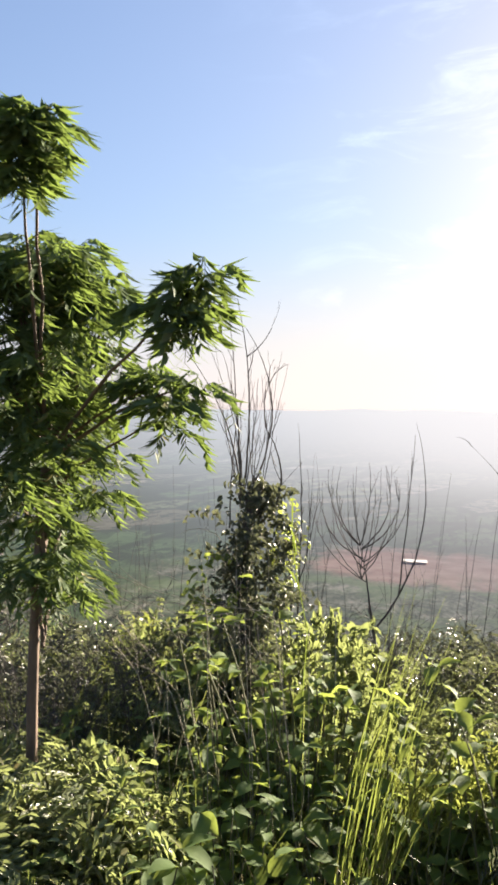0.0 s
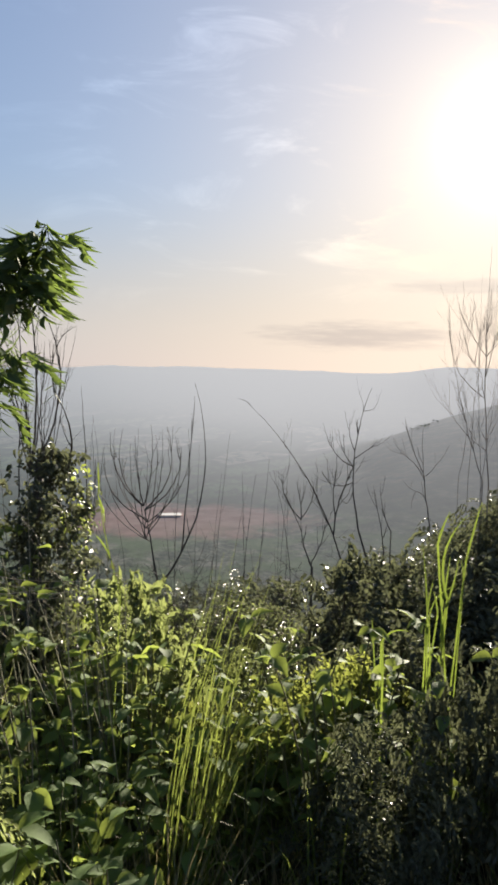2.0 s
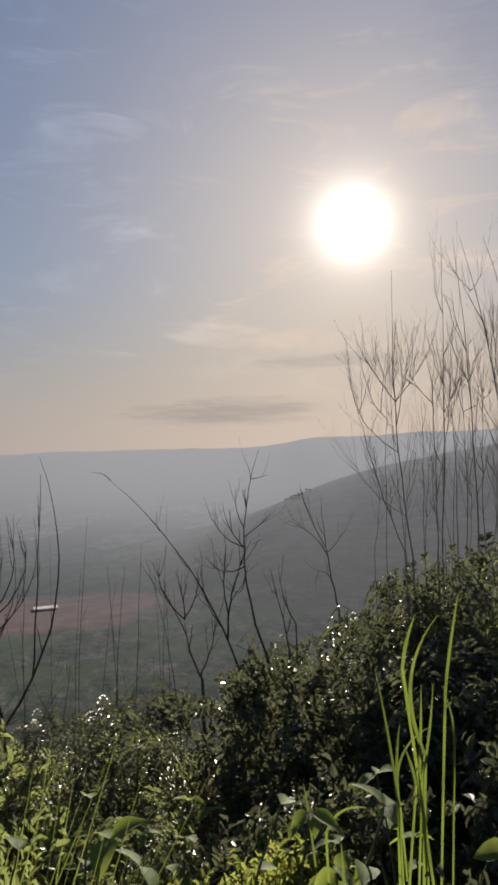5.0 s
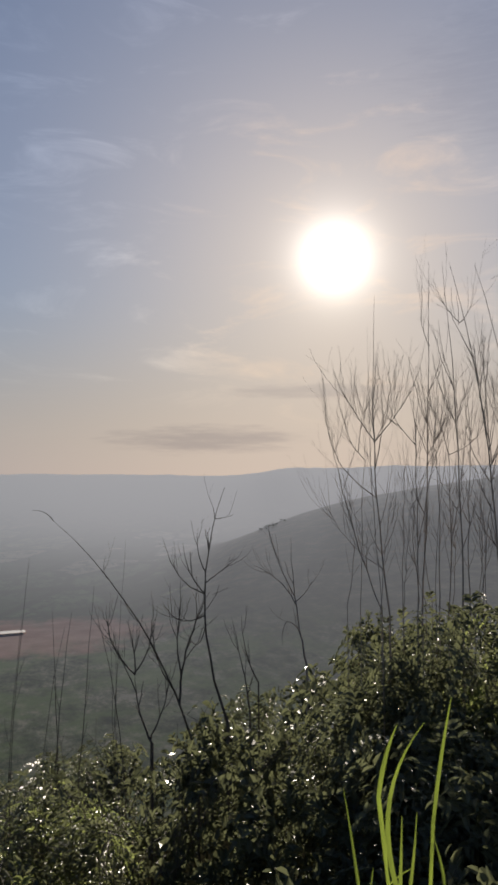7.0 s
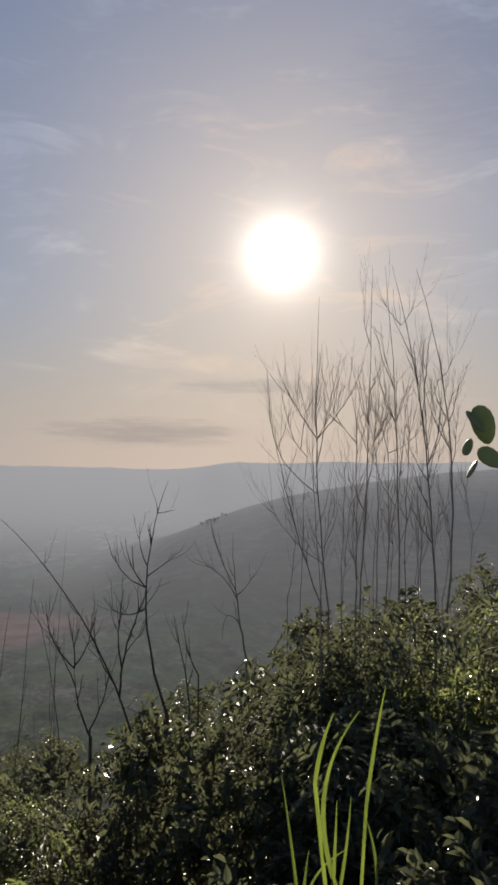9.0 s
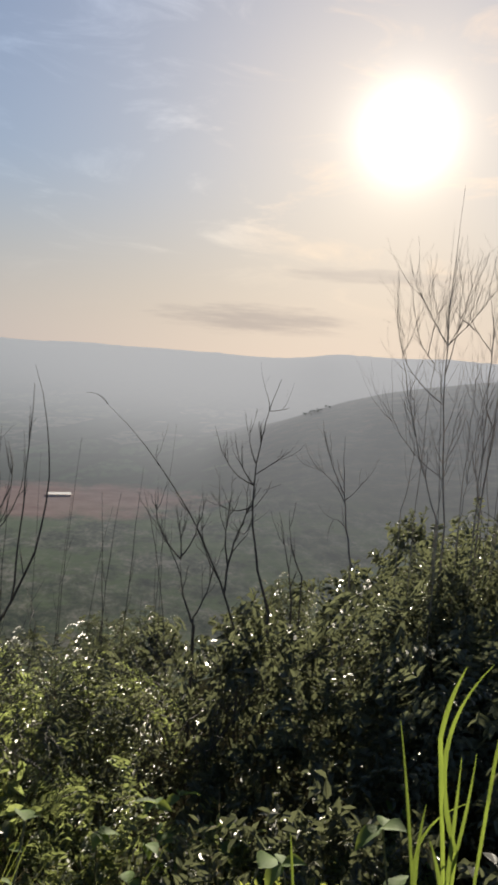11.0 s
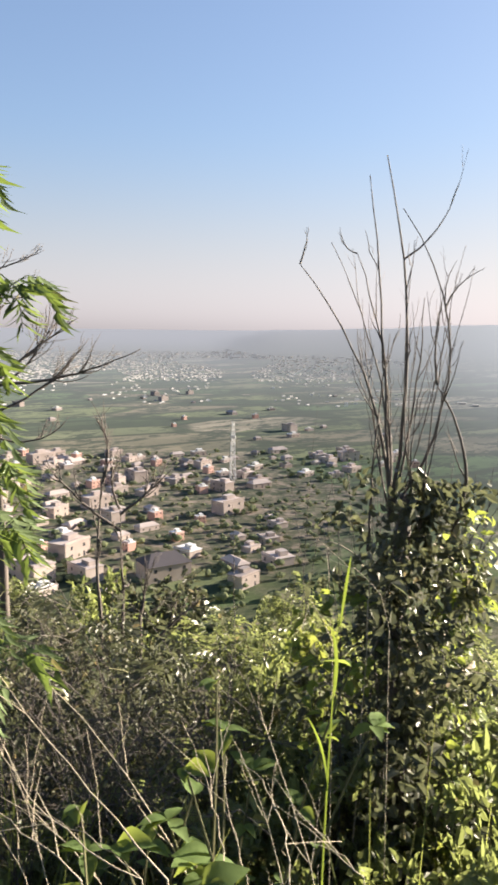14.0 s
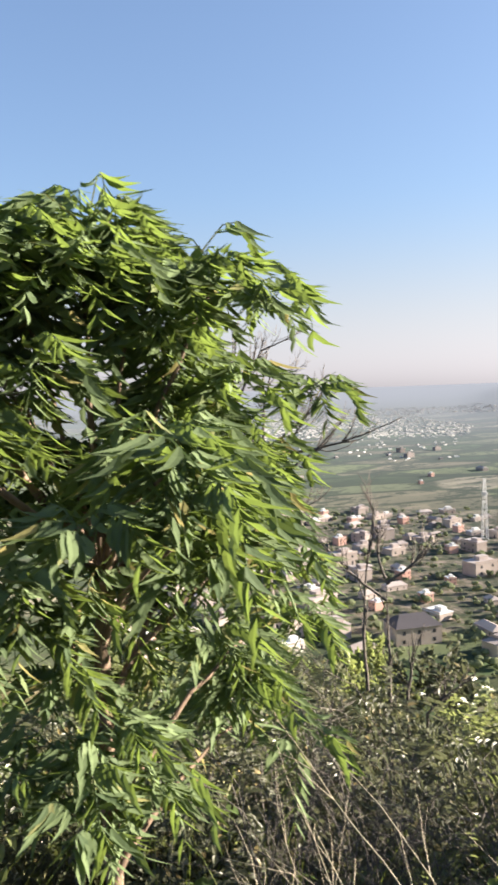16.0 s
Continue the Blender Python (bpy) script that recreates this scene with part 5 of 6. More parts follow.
# ---------------------------------------------------------------- undergrowth on the ledge
def broad_leaf_mesh(i, pointed):
    """A broad leaf with a folded rib and a wavy rim, 1 long, lying along +x."""
    r = random.Random(60 + i)
    S = Shape()
    n = 7
    for k in range(n):
        a = k / (n - 1)
        w = (math.sin(math.pi * min(1, a ** (0.62 if pointed else 0.75)))) * 0.30 + 0.004
        z = -0.30 * a * a + 0.10 * a
        wob = r.uniform(-0.02, 0.02)
        S.v += [(a, w, z + 0.10 * w / 0.3 + wob), (a, 0, z), (a, -w, z + 0.10 * w / 0.3 - wob)]
    for k in range(n - 1):
        b = 3 * k
        S.f += [(b, b + 1, b + 4, b + 3), (b + 1, b + 2, b + 5, b + 4)]
    return S.mesh("leaf", LEAF_BROAD, True)


BROAD = [broad_leaf_mesh(i, i % 2) for i in range(5)]


def build_herb(seed, tall, leaves, size, low=2):
    r = random.Random(seed)
    ob = thing("broadleaf_plant", pose(0, 0, -50), "low herb with broad soft green leaves on the ledge", "plant", "broadleaf plants on the ledge")
    S = Shape()
    stalks = []
    for k in range(3):
        a = r.uniform(0, 6.28)
        top = Vector((0.16 * math.cos(a) * r.random(), 0.16 * math.sin(a) * r.random(), tall * r.uniform(0.7, 1.0)))
        pts = bent((0, 0, -0.03), top * 0.5 + Vector((0.03, 0, 0)), top, 8, 0.004, r)
        S.tube(pts, 0.0035, 0.0014, 5)
        stalks.append(pts)
    part("stalk_frame", S, STEM, ob)
    for k in range(leaves):
        pts = r.choice(stalks)
        i = r.randrange(low, 8)
        p = pts[i]
        yaw = r.uniform(0, 360)
        me = r.choice(BROAD)
        o = new("leaf", me)
        o.parent = ob
        s = size * r.uniform(0.65, 1.2)
        o.matrix_local = Matrix.Translation(p) @ Euler((radians(r.uniform(-25, 25)), radians(r.uniform(-30, 25)), radians(yaw))).to_matrix().to_4x4() @ Matrix.Scale(s, 4)
    return ob


HERBS = [build_herb(70, 0.5, 20, 0.060, 3), build_herb(71, 0.58, 22, 0.052, 3), build_herb(72, 0.45, 18, 0.068, 3), build_herb(73, 0.6, 22, 0.047, 3), build_herb(74, 0.75, 34, 0.040, 4)]
used_herb = [False] * len(HERBS)


def build_tuft(seed, n, tall, width, mat, label, name="grass_tuft", bend=0.35, spread=0.08):
    r = random.Random(seed)
    ob = thing(name, pose(0, 0, -50), label, "grass", "grass tufts")
    S = Shape()
    for _ in range(n):
        a, q = r.uniform(0, 6.28), spread * math.sqrt(r.random())
        S.blade((q * math.cos(a), q * math.sin(a), -0.03), a + r.uniform(-0.8, 0.8), tall * r.uniform(0.5, 1.08), r.uniform(0.0, 0.28), width * r.uniform(0.6, 1.2), bend * r.uniform(0.1, 1.2))
    part("foliage", S, mat, ob)
    return ob


TUFTS = [build_tuft(80, 60, 0.45, 0.008, GRASS, "tuft of fresh green grass"), build_tuft(81, 45, 0.6, 0.009, GRASS, "tuft of fresh green grass"),
         build_tuft(82, 40, 0.5, 0.004, STRAW, "tuft of dry straw-coloured grass"), build_tuft(83, 50, 0.3, 0.008, GRASS, "tuft of short green grass")]
used_tuft = [False] * len(TUFTS)


def near_path(x, y):
    """Distance to the camera's line along the ledge, kept clear of tall plants."""
    line = [(0, -0.6), (0, 0), (-0.3, 0.3), (-0.25, 0.6), (0.12, 1.15), (0.31, 1.65)]
    best = 9
    for (a, b), (c, d) in zip(line, line[1:]):
        v = Vector((c - a, d - b))
        k = max(0, min(1, ((x - a) * v.x + (y - b) * v.y) / max(v.length_squared, 1e-6)))
        best = min(best, math.hypot(x - a - k * v.x, y - b - k * v.y))
    return best


def ledge_plants():
    r = random.Random(19)
    for i in range(2600):
        az, d = r.uniform(-60, 85), 0.6 + 2.4 * math.sqrt(r.random())
        x, y = 0.05 - d * math.sin(radians(az)), 0.5 + d * math.cos(radians(az))
        q = near_path(x, y)
        if q < 0.42:
            continue
        e = math.hypot(x - EYE.x, y - EYE.y)
        if e > 2.6:
            continue
        roof = 1.6 - 0.62 * max(0.45, min(q, 1.6)) - 0.12          # nothing rises into the view
        z = height(x, y)
        if i % 7 == 0 or (i % 3 == 0 and x < 0.35 and y > 1.0):
            if i > 430:
                continue
            k = r.randrange(4)
            s = min(r.uniform(0.8, 1.35), (roof - z) / 0.6)
            if s > 0.4:
                plant(HERBS, used_herb, k, pose(x, y, z, r.uniform(-8, 8), r.uniform(-8, 8), r.uniform(0, 360)) @ Matrix.Scale(s, 4))
        elif i % 9 == 1:
            k = r.choice((0, 1, 2, 3, 3, 2))
            s = min(r.uniform(0.7, 1.3), (roof - z) / 0.6)
            if s > 0.3:
                plant(TUFTS, used_tuft, k, pose(x, y, z, 0, 0, r.uniform(0, 360)) @ Matrix.Scale(s, 4))
        elif i % 23 == 2 and (x > 0.2 or y > 2.4):
            s = min(r.uniform(0.45, 0.8), roof - z)
            if s > 0.3:
                k = r.choice((0, 1, 2, 3, 4))
                plant(BUSHES, used_bush, k, pose(x, y, z - 0.03, 0, 0, r.uniform(0, 360)) @ Matrix.Diagonal((s, s, s * r.uniform(0.8, 1.1), 1)))


ledge_plants()


def herb_patch():
    r = random.Random(91)
    for i in range(88):
        x, y = r.uniform(-1.15, 0.1), r.uniform(1.2, 2.6)
        q = near_path(x, y)
        if q < 0.55:
            continue
        z = height(x, y)
        s = min(r.uniform(0.9, 1.4), (1.42 - 0.47 * q - z) / 0.6)
        plant(HERBS, used_herb, r.randrange(4), pose(x, y, z, r.uniform(-8, 8), r.uniform(-8, 8), r.uniform(0, 360)) @ Matrix.Scale(s, 4))
    for x, y, s in ((-0.94, 1.74, 1.1), (-1.16, 1.86, 1.15), (-0.86, 1.98, 0.95)):
        plant(BUSHES, used_bush, 2 if x < -0.9 else 1, pose(x, y, height(x, y) - 0.03, 0, 0, 300 * x) @ Matrix.Scale(s, 4))
    for x, y, s in ((-0.95, 1.45, 0.75), (-1.2, 1.75, 0.8), (-0.75, 2.25, 0.7), (-1.25, 2.2, 0.85)):
        plant(BUSHES, used_bush, 4, pose(x, y, height(x, y) - 0.03, 0, 0, r.uniform(0, 360)) @ Matrix.Scale(s, 4))


herb_patch()
for x, y, w, top in ((-0.24, 2.98, 0.66, 0.92), (-0.34, 3.20, 0.70, 1.00), (-0.14, 2.74, 0.58, 0.78)):
    g = height(x, y)
    plant(BUSHES, used_bush, 1, pose(x, y, g - 0.03, 0, 0, 700 * x) @ Matrix.Diagonal((w, w, top - g, 1)))
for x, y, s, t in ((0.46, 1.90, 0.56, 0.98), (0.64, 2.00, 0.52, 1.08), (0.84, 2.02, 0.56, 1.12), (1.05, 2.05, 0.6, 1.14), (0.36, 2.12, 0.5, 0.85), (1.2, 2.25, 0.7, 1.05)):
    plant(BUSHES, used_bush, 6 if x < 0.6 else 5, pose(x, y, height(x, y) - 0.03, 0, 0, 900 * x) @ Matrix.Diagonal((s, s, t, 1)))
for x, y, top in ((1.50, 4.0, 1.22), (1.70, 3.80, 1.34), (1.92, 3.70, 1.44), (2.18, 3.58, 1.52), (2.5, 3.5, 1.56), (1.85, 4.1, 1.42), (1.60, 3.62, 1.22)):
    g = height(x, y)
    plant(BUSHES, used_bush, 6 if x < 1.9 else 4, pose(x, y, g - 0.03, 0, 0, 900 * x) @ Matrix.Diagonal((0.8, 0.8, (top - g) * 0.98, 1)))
for x, y, s, t in ((1.25, 2.55, 1.0, 1.05), (1.4, 2.0, 0.9, 1.0), (0.80, 2.90, 0.9, 0.95), (1.5, 2.8, 1.1, 1.25), (0.45, 2.95, 0.8, 0.8)):
    plant(BUSHES, used_bush, 5, pose(x, y, height(x, y) - 0.03, 0, 0, 700 * x) @ Matrix.Diagonal((s, s, t, 1)))
for x, y, k, s in ((-0.62, 2.60, 4, 1.7), (-0.45, 2.45, 4, 1.6), (-0.78, 2.86, 4, 1.75), (-0.34, 2.74, 4, 1.4), (-0.58, 2.30, 4, 1.5), (-0.25, 2.42, 4, 1.45), (-0.5, 2.62, 4, 1.6), (-0.9, 2.55, 4, 1.55), (-0.38, 2.5, 4, 1.65)):
    plant(HERBS, used_herb, k, pose(x, y, height(x, y), 3, -4, 60 * k + 500 * x) @ Matrix.Scale(s, 4))


for x, y, s, t in ((0.18, 2.42, 0.55, 0.86), (0.38, 2.52, 0.6, 0.92), (0.0, 2.62, 0.55, 0.8), (0.58, 2.72, 0.6, 0.92), (0.25, 2.7, 0.6, 0.88)):
    plant(BUSHES, used_bush, 3, pose(x, y, height(x, y) - 0.03, 0, 0, 700 * x) @ Matrix.Diagonal((s, s, t, 1)))
for x, y, s in ((-0.31, 2.58, 1.75), (-0.45, 2.62, 1.7), (-0.56, 2.63, 1.65), (-0.24, 2.68, 1.75), (-0.66, 2.74, 1.6)):
    plant(HERBS, used_herb, 2 if x < -0.4 else 0, pose(x, y, height(x, y), 5, -5, 900 * x) @ Matrix.Scale(s, 4))
for i in range(9):
    q = random.Random(340 + i)
    x, y = q.uniform(-0.15, 0.95), q.uniform(2.15, 2.5)
    plant(HERBS, used_herb, (1, 3)[i % 2], pose(x, y, height(x, y), 6, -6, 77 * i) @ Matrix.Scale(q.uniform(1.45, 1.75), 4))
for i in range(18):
    q = random.Random(300 + i)
    x, y = q.uniform(0.25, 1.0), q.uniform(2.05, 2.6)
    if i % 3:
        plant(HERBS, used_herb, i % 4, pose(x, y, height(x, y), 5, -5, 77 * i) @ Matrix.Scale(q.uniform(1.15, 1.5), 4))
    else:
        plant(TUFTS, used_tuft, 1, pose(x, y, height(x, y), 0, 0, 77 * i) @ Matrix.Scale(q.uniform(1.0, 1.35), 4))


# ---------------------------------------------------------------- tall grass and dry stems close by
def tall_clump(seed, x, y, n, tall, width, mat, label, spread=0.07, lean=0.22, bend=0.3, heading=None):
    """A stand of long blades, each blade a part of its own."""
    r = random.Random(seed)
    ob = thing("tall_grass", pose(x, y, height(x, y)), label, "grass", "tall grass on the ledge")
    for _ in range(n):
        S = Shape()
        a, q = r.uniform(0, 6.28), spread * math.sqrt(r.random())
        h = a + r.uniform(-0.8, 0.8) if heading is None else heading + r.uniform(-0.6, 0.6)
        S.blade((q * math.cos(a), q * math.sin(a), -0.03), h, tall * r.uniform(0.65, 1.06), r.uniform(0.0, lean), width * r.uniform(0.6, 1.2), bend * r.uniform(0.1, 1.3))
        part("blade", S, mat, ob)


tall_clump(201, -0.15, 2.02, 52, 1.32, 0.0075, GRASS, "tall stand of yellow-green grass blades", 0.07, 0.15, 0.24, 0.2)


def bright_blades(rows, label, mat, rooted=99):
    """Long broad blades, each bending from the soil to its tip."""
    r = random.Random(207)
    ob = thing("tall_grass", pose(0, 0, 0), label, "grass", "tall grass on the ledge")
    cx, cy = sum(q[0][0] for q in rows) / len(rows), sum(q[0][1] for q in rows) / len(rows)
    for i, (p0, p1, p2, width) in enumerate(rows):
        S = Shape()
        x, y = cx + r.uniform(-0.05, 0.05), cy + r.uniform(-0.05, 0.05)
        foot = Vector((x, y, height(x, y) - 0.02))
        up = bent(p0, p1, p2, 12)
        low = [foot] + bent(foot, foot.lerp(up[0], 0.5) + Vector((0, 0, 0.06)), up[0], 8)[1:-1] if i < rooted else []
        S.ribbon(low + up, width, (r.uniform(-0.4, 0.4), -1.0, r.uniform(-0.2, 0.3)))
        part("blade", S, mat, ob)


bright_blades([
    ((0.667, 2.287, 0.841), (0.681, 2.357, 0.960), (0.685, 2.412, 1.070), 0.0095),
    ((0.657, 2.264, 0.858), (0.672, 2.293, 0.912), (0.695, 2.319, 0.975), 0.0082),
    ((0.696, 2.241, 0.897), (0.728, 2.286, 0.996), (0.744, 2.309, 1.056), 0.0082),
    ((0.720, 2.272, 0.884), (0.760, 2.305, 0.974), (0.784, 2.330, 1.048), 0.0068),
    ((0.729, 2.276, 0.918), (0.746, 2.353, 1.071), (0.817, 2.356, 1.188), 0.0102),
    ((0.686, 2.314, 0.801), (0.730, 2.361, 0.905), (0.788, 2.351, 0.947), 0.0061)], "broad bright grass blades catching the sun", BRIGHT)
bright_blades([
    ((0.730, 2.157, 0.998), (0.735, 2.179, 1.048), (0.733, 2.191, 1.073), 0.0085),
    ((0.792, 2.292, 1.044), (0.824, 2.313, 1.149), (0.851, 2.322, 1.238), 0.0085),
    ((0.694, 2.295, 1.098), (0.714, 2.306, 1.158), (0.737, 2.308, 1.207), 0.0102)], "broad bright grass blades catching the sun", BRIGHT)
bright_blades([
    ((0.562, 2.545, 0.675), (0.565, 2.571, 0.714), (0.568, 2.596, 0.754), 0.0085),
    ((0.547, 2.397, 0.732), (0.588, 2.406, 0.767), (0.641, 2.387, 0.775), 0.0076),
    ((0.676, 2.219, 0.887), (0.678, 2.244, 0.924), (0.675, 2.265, 0.952), 0.0076),
    ((0.449, 2.041, 0.728), (0.455, 2.069, 0.804), (0.460, 2.090, 0.873), 0.0085)], "short bright grass blades among the herbs", BRIGHT)
bright_blades([
    ((-0.348, 2.476, 0.885), (-0.408, 2.579, 1.060), (-0.443, 2.647, 1.220), 0.003),
    ((-0.413, 2.594, 1.110), (-0.425, 2.616, 1.162), (-0.442, 2.627, 1.205), 0.009),
    ((-0.437, 2.643, 1.203), (-0.442, 2.663, 1.255), (-0.446, 2.684, 1.313), 0.007),
    ((-0.384, 2.538, 0.983), (-0.408, 2.558, 1.031), (-0.443, 2.564, 1.073), 0.008)], "slender tall grass stalk with bright blades", BRIGHT, 1)
tall_clump(207, -1.35, 2.55, 40, 0.95, 0.008, GRASS, "tall stand of yellow-green grass blades", 0.12, 0.2, 0.25)
for i, (x, y, t) in enumerate(((-0.42, 2.90, 1.2), (-0.33, 2.78, 1.1), (-0.24, 2.62, 1.0), (-0.36, 2.66, 1.0), (-1.04, 2.36, 1.05), (-0.95, 2.30, 0.95))):
    tall_clump(220 + i, x, y, 16, t, 0.0045, LIT_GRASS, "thin tangle of yellow-green grass, sunlight put into its colour", 0.14, 0.5, 0.5)
tall_clump(208, -0.28, 2.05, 10, 0.45, 0.016, GRASS, "broad bright grass blades catching the sun", 0.12, 0.25, 0.35)


def dry_stem(p0, p1, p2, r0, seed):
    ob = thing("dry_weed", pose(0, 0, 0), "pale dry bent weed with thin side twigs", "weed", "dry weeds on the ledge")
    stem(ob, p0, p1, p2, r0, 5, seed, PALE, reach=0.12)


def dry_stems():
    r = random.Random(52)
    for i in range(7):
        az, d = r.uniform(28, 72), r.uniform(1.3, 2.3)
        x, y = 0.2 - d * math.sin(radians(az)), 1.6 + d * math.cos(radians(az))
        g = height(x, y)
        h = r.uniform(0.45, 0.95)
        a = r.uniform(0, 6.28) if i % 2 else radians(150 + r.uniform(-25, 25))
        l = r.uniform(0.1, 0.5)
        p2 = (x + l * math.cos(a), y + l * math.sin(a), min(g + h, 1.72 - 0.42 * d))
        dry_stem((x, y, g - 0.02), (x + 0.35 * l * math.cos(a), y + 0.35 * l * math.sin(a), g + 0.6 * (p2[2] - g)), p2, r.uniform(0.0014, 0.0025), i)


def bent_weed(p0, p1, p2, r0, seed):
    """A long pale stem that leans across the ledge, from the soil."""
    ob = thing("dry_weed", pose(0, 0, 0), "long pale dry weed leaning over the ledge", "weed", "dry weeds on the ledge")
    q = (p0[0] * 1.4 - p1[0] * 0.4, p0[1] * 1.4 - p1[1] * 0.4)
    root = (q[0], q[1], height(q[0], q[1]) - 0.02)
    stem(ob, root, (p0[0] * 0.6 + p1[0] * 0.4, p0[1] * 0.6 + p1[1] * 0.4, p0[2] * 0.6 + p1[2] * 0.4), p2, r0, 7, seed, PALE, reach=0.16)


def arching_weed(p0, p1, p2, r0, seed):
    """A pale dry stem that rises from the soil and arches over the undergrowth."""
    r = random.Random(seed)
    ob = thing("dry_weed", pose(0, 0, 0), "long pale dry weed leaning over the ledge", "weed", "dry weeds on the ledge")
    p0, p1, p2 = Vector(p0), Vector(p1), Vector(p2)
    x, y = p0.x + 0.35 * (p0.x - p1.x), p0.y + 0.35 * (p0.y - p1.y)
    foot = Vector((x, y, height(x, y) - 0.02))
    pts = bent(foot, foot.lerp(p0, 0.5) + (foot - p1).normalized() * 0.04, p0, 6)[:-1] + bent(p0, p1, p2, 12, 0.004, r)
    S = Shape()
    S.tube(pts, r0 * 0.38, r0 * 0.13, 6)
    part("stem", S, PALE, ob, smooth=True)
    for _ in range(3):
        i = r.randrange(6, 15)
        d = (pts[i + 1] - pts[i]).normalized()
        t = pts[i] + (d + rand_dir(r) * 0.7).normalized() * r.uniform(0.06, 0.2)
        T = Shape()
        T.tube([pts[i], pts[i].lerp(t, 0.5) + rand_dir(r) * 0.008, t], r0 * 0.2, r0 * 0.1, 4)
        part("twig", T, PALE, ob, smooth=True)


for i, (p0, p1, p2, r0) in enumerate((
    ((-0.42, 2.231, 0.999), (-0.814, 2.323, 1.007), (-1.246, 2.352, 1.143), 0.0046),
    ((-0.472, 2.234, 0.97), (-0.768, 2.248, 0.971), (-1.042, 2.318, 1.054), 0.0036),
    ((-0.493, 2.153, 1.007), (-0.671, 2.181, 0.975), (-0.876, 2.18, 0.975), 0.0036),
    ((-0.501, 2.26, 0.938), (-0.633, 2.279, 0.923), (-0.788, 2.263, 0.919), 0.0030),
    ((-0.328, 2.366, 0.968), (-0.417, 2.458, 0.971), (-0.572, 2.548, 0.953), 0.0034),
    ((-0.578, 2.045, 1.026), (-0.66, 2.052, 1.047), (-0.769, 2.073, 1.028), 0.0030),
    ((-0.769, 2.25, 0.8), (-0.901, 2.261, 0.882), (-1.025, 2.305, 1.01), 0.0026),
    ((-0.42, 2.39, 0.904), (-0.541, 2.479, 0.933), (-0.679, 2.61, 1.064), 0.0024),
    ((-0.419, 2.339, 0.935), (-0.521, 2.428, 0.948), (-0.668, 2.503, 1.009), 0.0026),
    ((-0.249, 2.425, 0.975), (-0.322, 2.453, 0.974), (-0.421, 2.507, 0.943), 0.0030),
    ((-0.62, 3.147, 0.984), (-0.681, 3.109, 1.121), (-0.748, 3.078, 1.15), 0.0030),
    ((-0.726, 3.067, 0.952), (-0.789, 3.065, 1.037), (-0.747, 3.008, 0.994), 0.0026))):
    arching_weed(p0, p1, p2, r0, 700 + i)


def bramble(x, y, top, seed):
    """A tangle of arching brown twigs."""
    r = random.Random(seed)
    ob = thing("dry_bramble", pose(0, 0, 0), "tangled leafless brown bramble among the bushes", "bramble", "brambles among the bushes")
    g = height(x, y)
    for k in range(8):
        S = Shape()
        a, l = r.uniform(0, 6.28), r.uniform(0.15, 0.55)
        h = (top - g) * r.uniform(0.75, 1.08)
        tip = Vector((x + l * math.cos(a), y + l * math.sin(a), g + h * r.uniform(0.75, 1.0)))
        pts = bent((x + r.uniform(-.08, .08), y + r.uniform(-.08, .08), g - 0.03), (x + 0.4 * l * math.cos(a), y + 0.4 * l * math.sin(a), g + h * 0.75), tip, 10, 0.012, r)
        S.tube(pts, 0.0020, 0.0008, 4)
        for _ in range(6):
            i = r.randrange(4, 9)
            t = pts[i] + (rand_dir(r) + Vector((0, 0, 0.4))).normalized() * r.uniform(0.06, 0.2)
            m = pts[i].lerp(t, 0.5) + rand_dir(r) * 0.01
            S.tube([pts[i], m, t], 0.0013, 0.0006, 3)
            S.tube([m, m + (rand_dir(r) + Vector((0, 0, 0.3))).normalized() * 0.07], 0.001, 0.0006, 3)
        part("cane", S, DEAD, ob)


def brambles():
    r = random.Random(58)
    for i in range(15):
        az, d = r.uniform(28, 58), r.uniform(1.9, 3.3)
        x, y = EYE.x - d * math.sin(radians(az)), EYE.y + d * math.cos(radians(az))
        bramble(x, y, EYE.z + d * math.tan(radians(r.uniform(-21, -15.5))), 900 + i)
    for i in range(11):
        az, d = -10 + 3.4 * i + r.uniform(-1.5, 1.5), r.uniform(2.3, 3.4)
        x, y = EYE.x - d * math.sin(radians(az)), EYE.y + d * math.cos(radians(az))
        bramble(x, y, EYE.z + d * math.tan(radians(r.uniform(-21, -17))), 930 + i)


brambles()
dry_stems()
bent_weed((-0.61, 2.54, 0.70), (-0.95, 2.54, 0.76), (-1.47, 2.46, 1.04), 0.0041, 1)
bent_weed((-0.78, 2.43, 0.67), (-0.98, 2.41, 0.73), (-1.19, 2.35, 0.75), 0.0037, 2)
bent_weed((-0.54, 2.66, 0.67), (-0.73, 2.77, 0.75), (-0.84, 2.80, 0.82), 0.0030, 3)
bent_weed((-0.75, 2.30, 0.77), (-1.06, 2.37, 0.87), (-1.17, 2.39, 0.95), 0.0033, 4)
bent_weed((-0.49, 2.70, 0.67), (-0.69, 2.80, 0.73), (-1.15, 3.06, 0.92), 0.0030, 5)
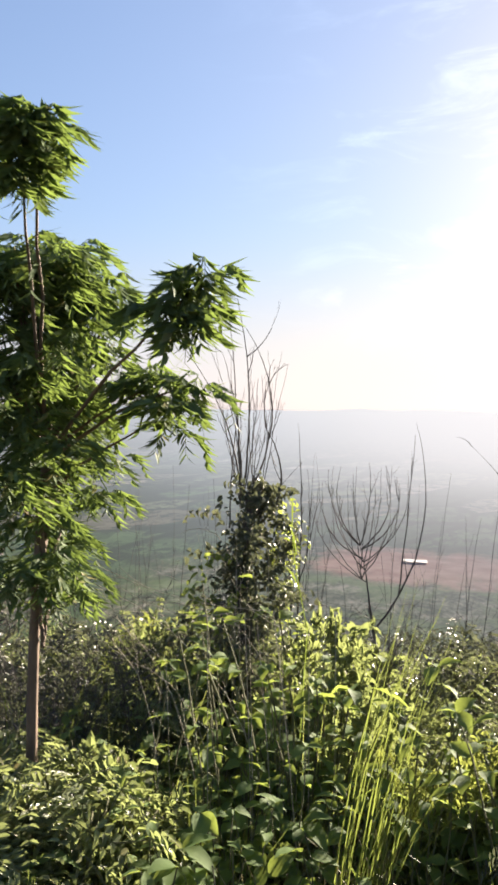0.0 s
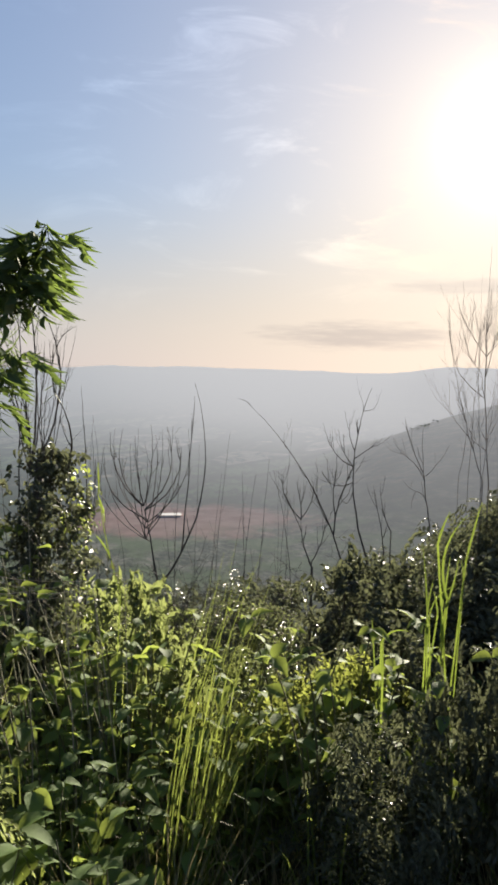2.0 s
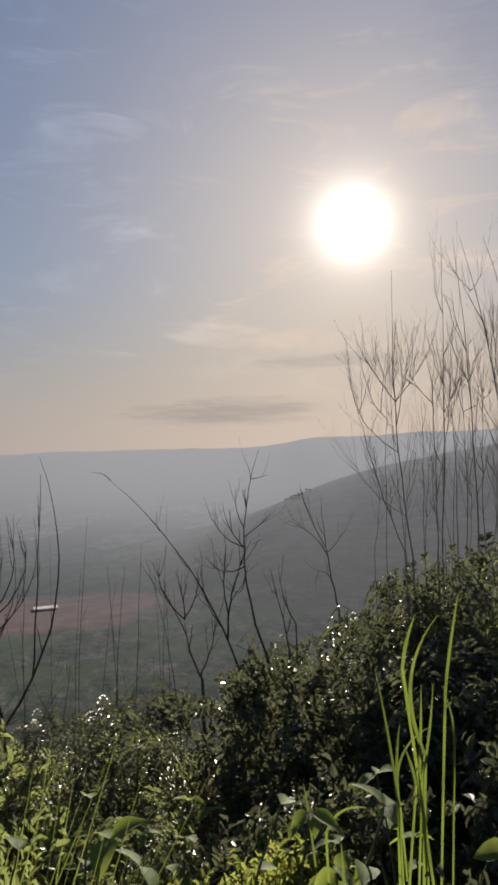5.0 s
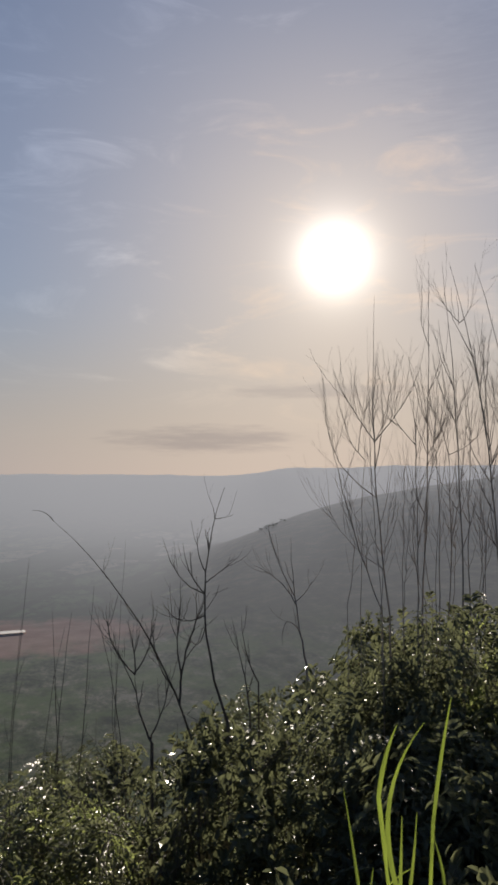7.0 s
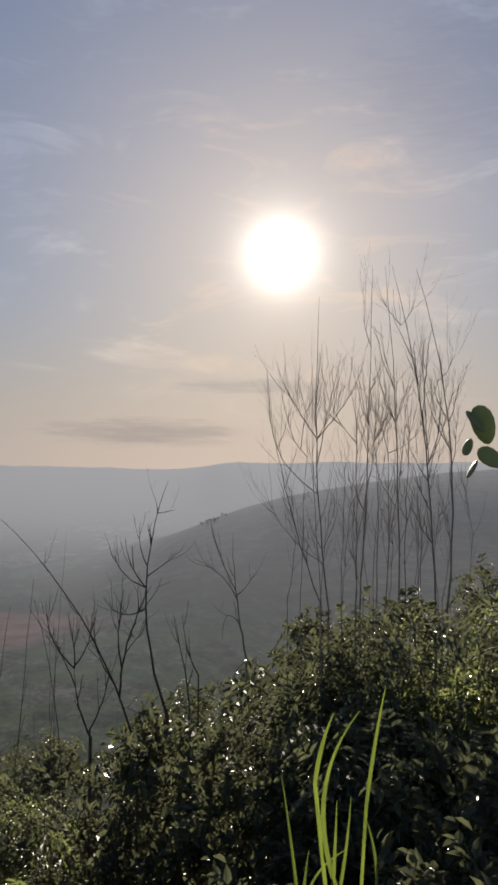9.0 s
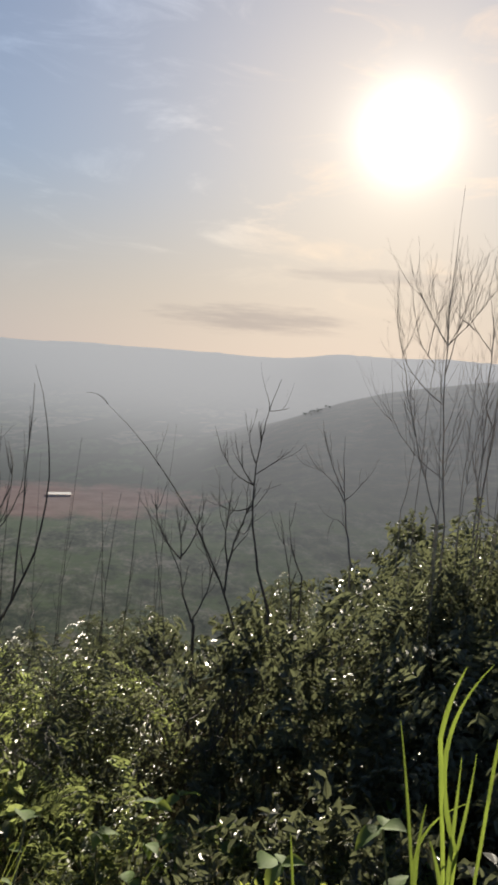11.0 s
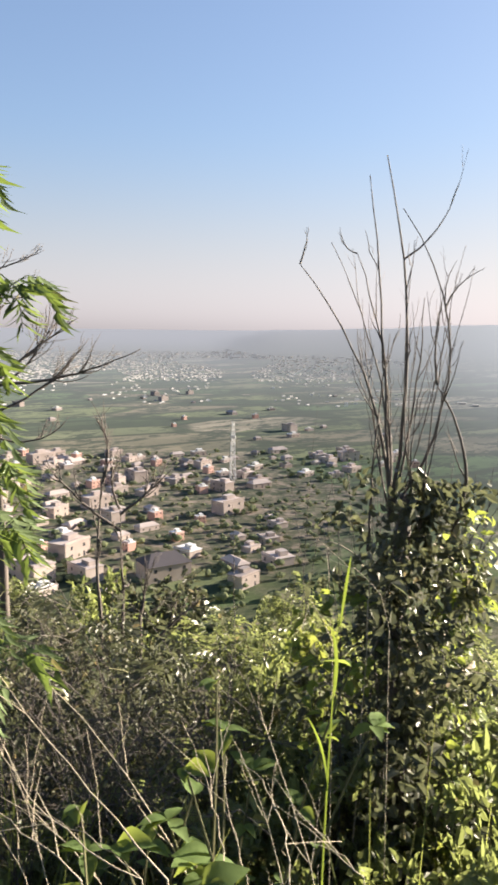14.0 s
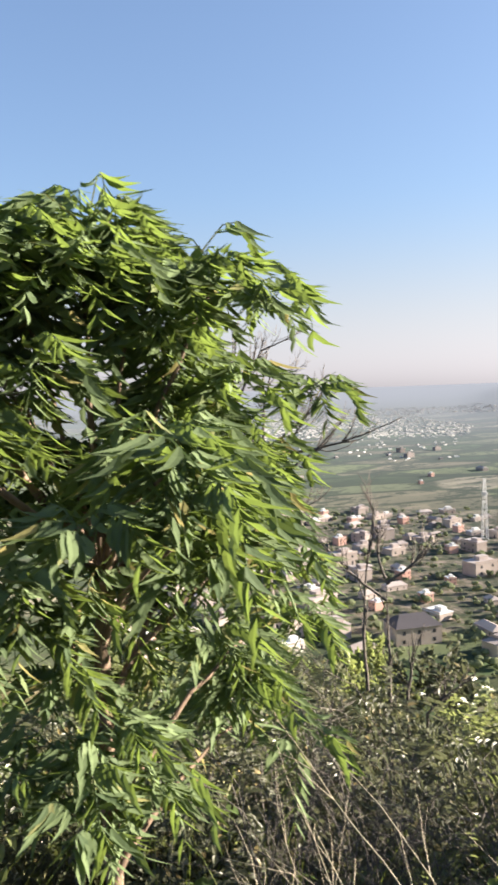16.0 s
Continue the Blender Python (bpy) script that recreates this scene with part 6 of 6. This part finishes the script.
bent_weed((-0.82, 2.18, 0.80), (-0.94, 2.19, 0.84), (-1.04, 2.20, 0.85), 0.0030, 6)


# ---------------------------------------------------------------- prickly pear at the edge of the thicket
def prickly_pear():
    r = random.Random(66)
    x, y = 3.41, 4.905
    g = height(x, y)
    ob = thing("prickly_pear", pose(x, y, g, 0, 0, -36), "tree-like prickly pear cactus with stacked oval green pads", "cactus")
    up = 1.62 - g                   # height at which the crown of pads starts
    pads = [((0.24, 0.0, -0.05), 0.30 * up + 0.1, 4, 70), ((0.22, 0.0, 0.26 * up), 0.30 * up, -5, 60), ((0.24, 0.0, 0.52 * up), 0.28 * up, 6, 40), ((0.22, 0.0, 0.76 * up), 0.26 * up, -6, 20),
            ((0.19, 0.0, 0.96 * up), 0.30, -42, 10), ((-0.04, 0.0, up + 0.08), 0.24, -55, 10), ((-0.13, 0.02, up + 0.22), 0.33, -14, 15), ((-0.16, 0.0, up + 0.30), 0.22, -38, 50), ((-0.24, 0.0, up + 0.26), 0.15, -160, 30),
            ((-0.20, 0.0, up + 0.12), 0.17, -150, 60), ((0.06, 0.0, up + 0.28), 0.32, 12, 10), ((0.14, 0.0, up + 0.20), 0.26, 50, 20)]
    for (p, s, lean, yaw) in pads:
        s *= 0.8 if p[2] > up else 1.0
        S = Shape()
        rings, seg = 7, 14
        for i in range(rings):
            b = math.pi * i / (rings - 1)
            for k in range(seg):
                a = 2 * math.pi * k / seg
                u, v = math.sin(b) * math.cos(a), math.sin(b) * math.sin(a)
                w = 0.5 + 0.5 * u
                S.v.append((v * 0.36 * s * (0.75 + 0.3 * w), math.cos(b) * 0.055 * s * (1.2 - 0.4 * w), s * w))
        for i in range(rings - 1):
            for k in range(seg):
                S.f.append((i * seg + k, i * seg + (k + 1) % seg, (i + 1) * seg + (k + 1) % seg, (i + 1) * seg + k))
        o = part("pad", S, CACTUS, ob, smooth=True)
        o.matrix_local = pose(p[0], p[1], p[2], 0, lean, 0) @ pose(0, 0, 0, 0, 0, yaw + 10)


prickly_pear()
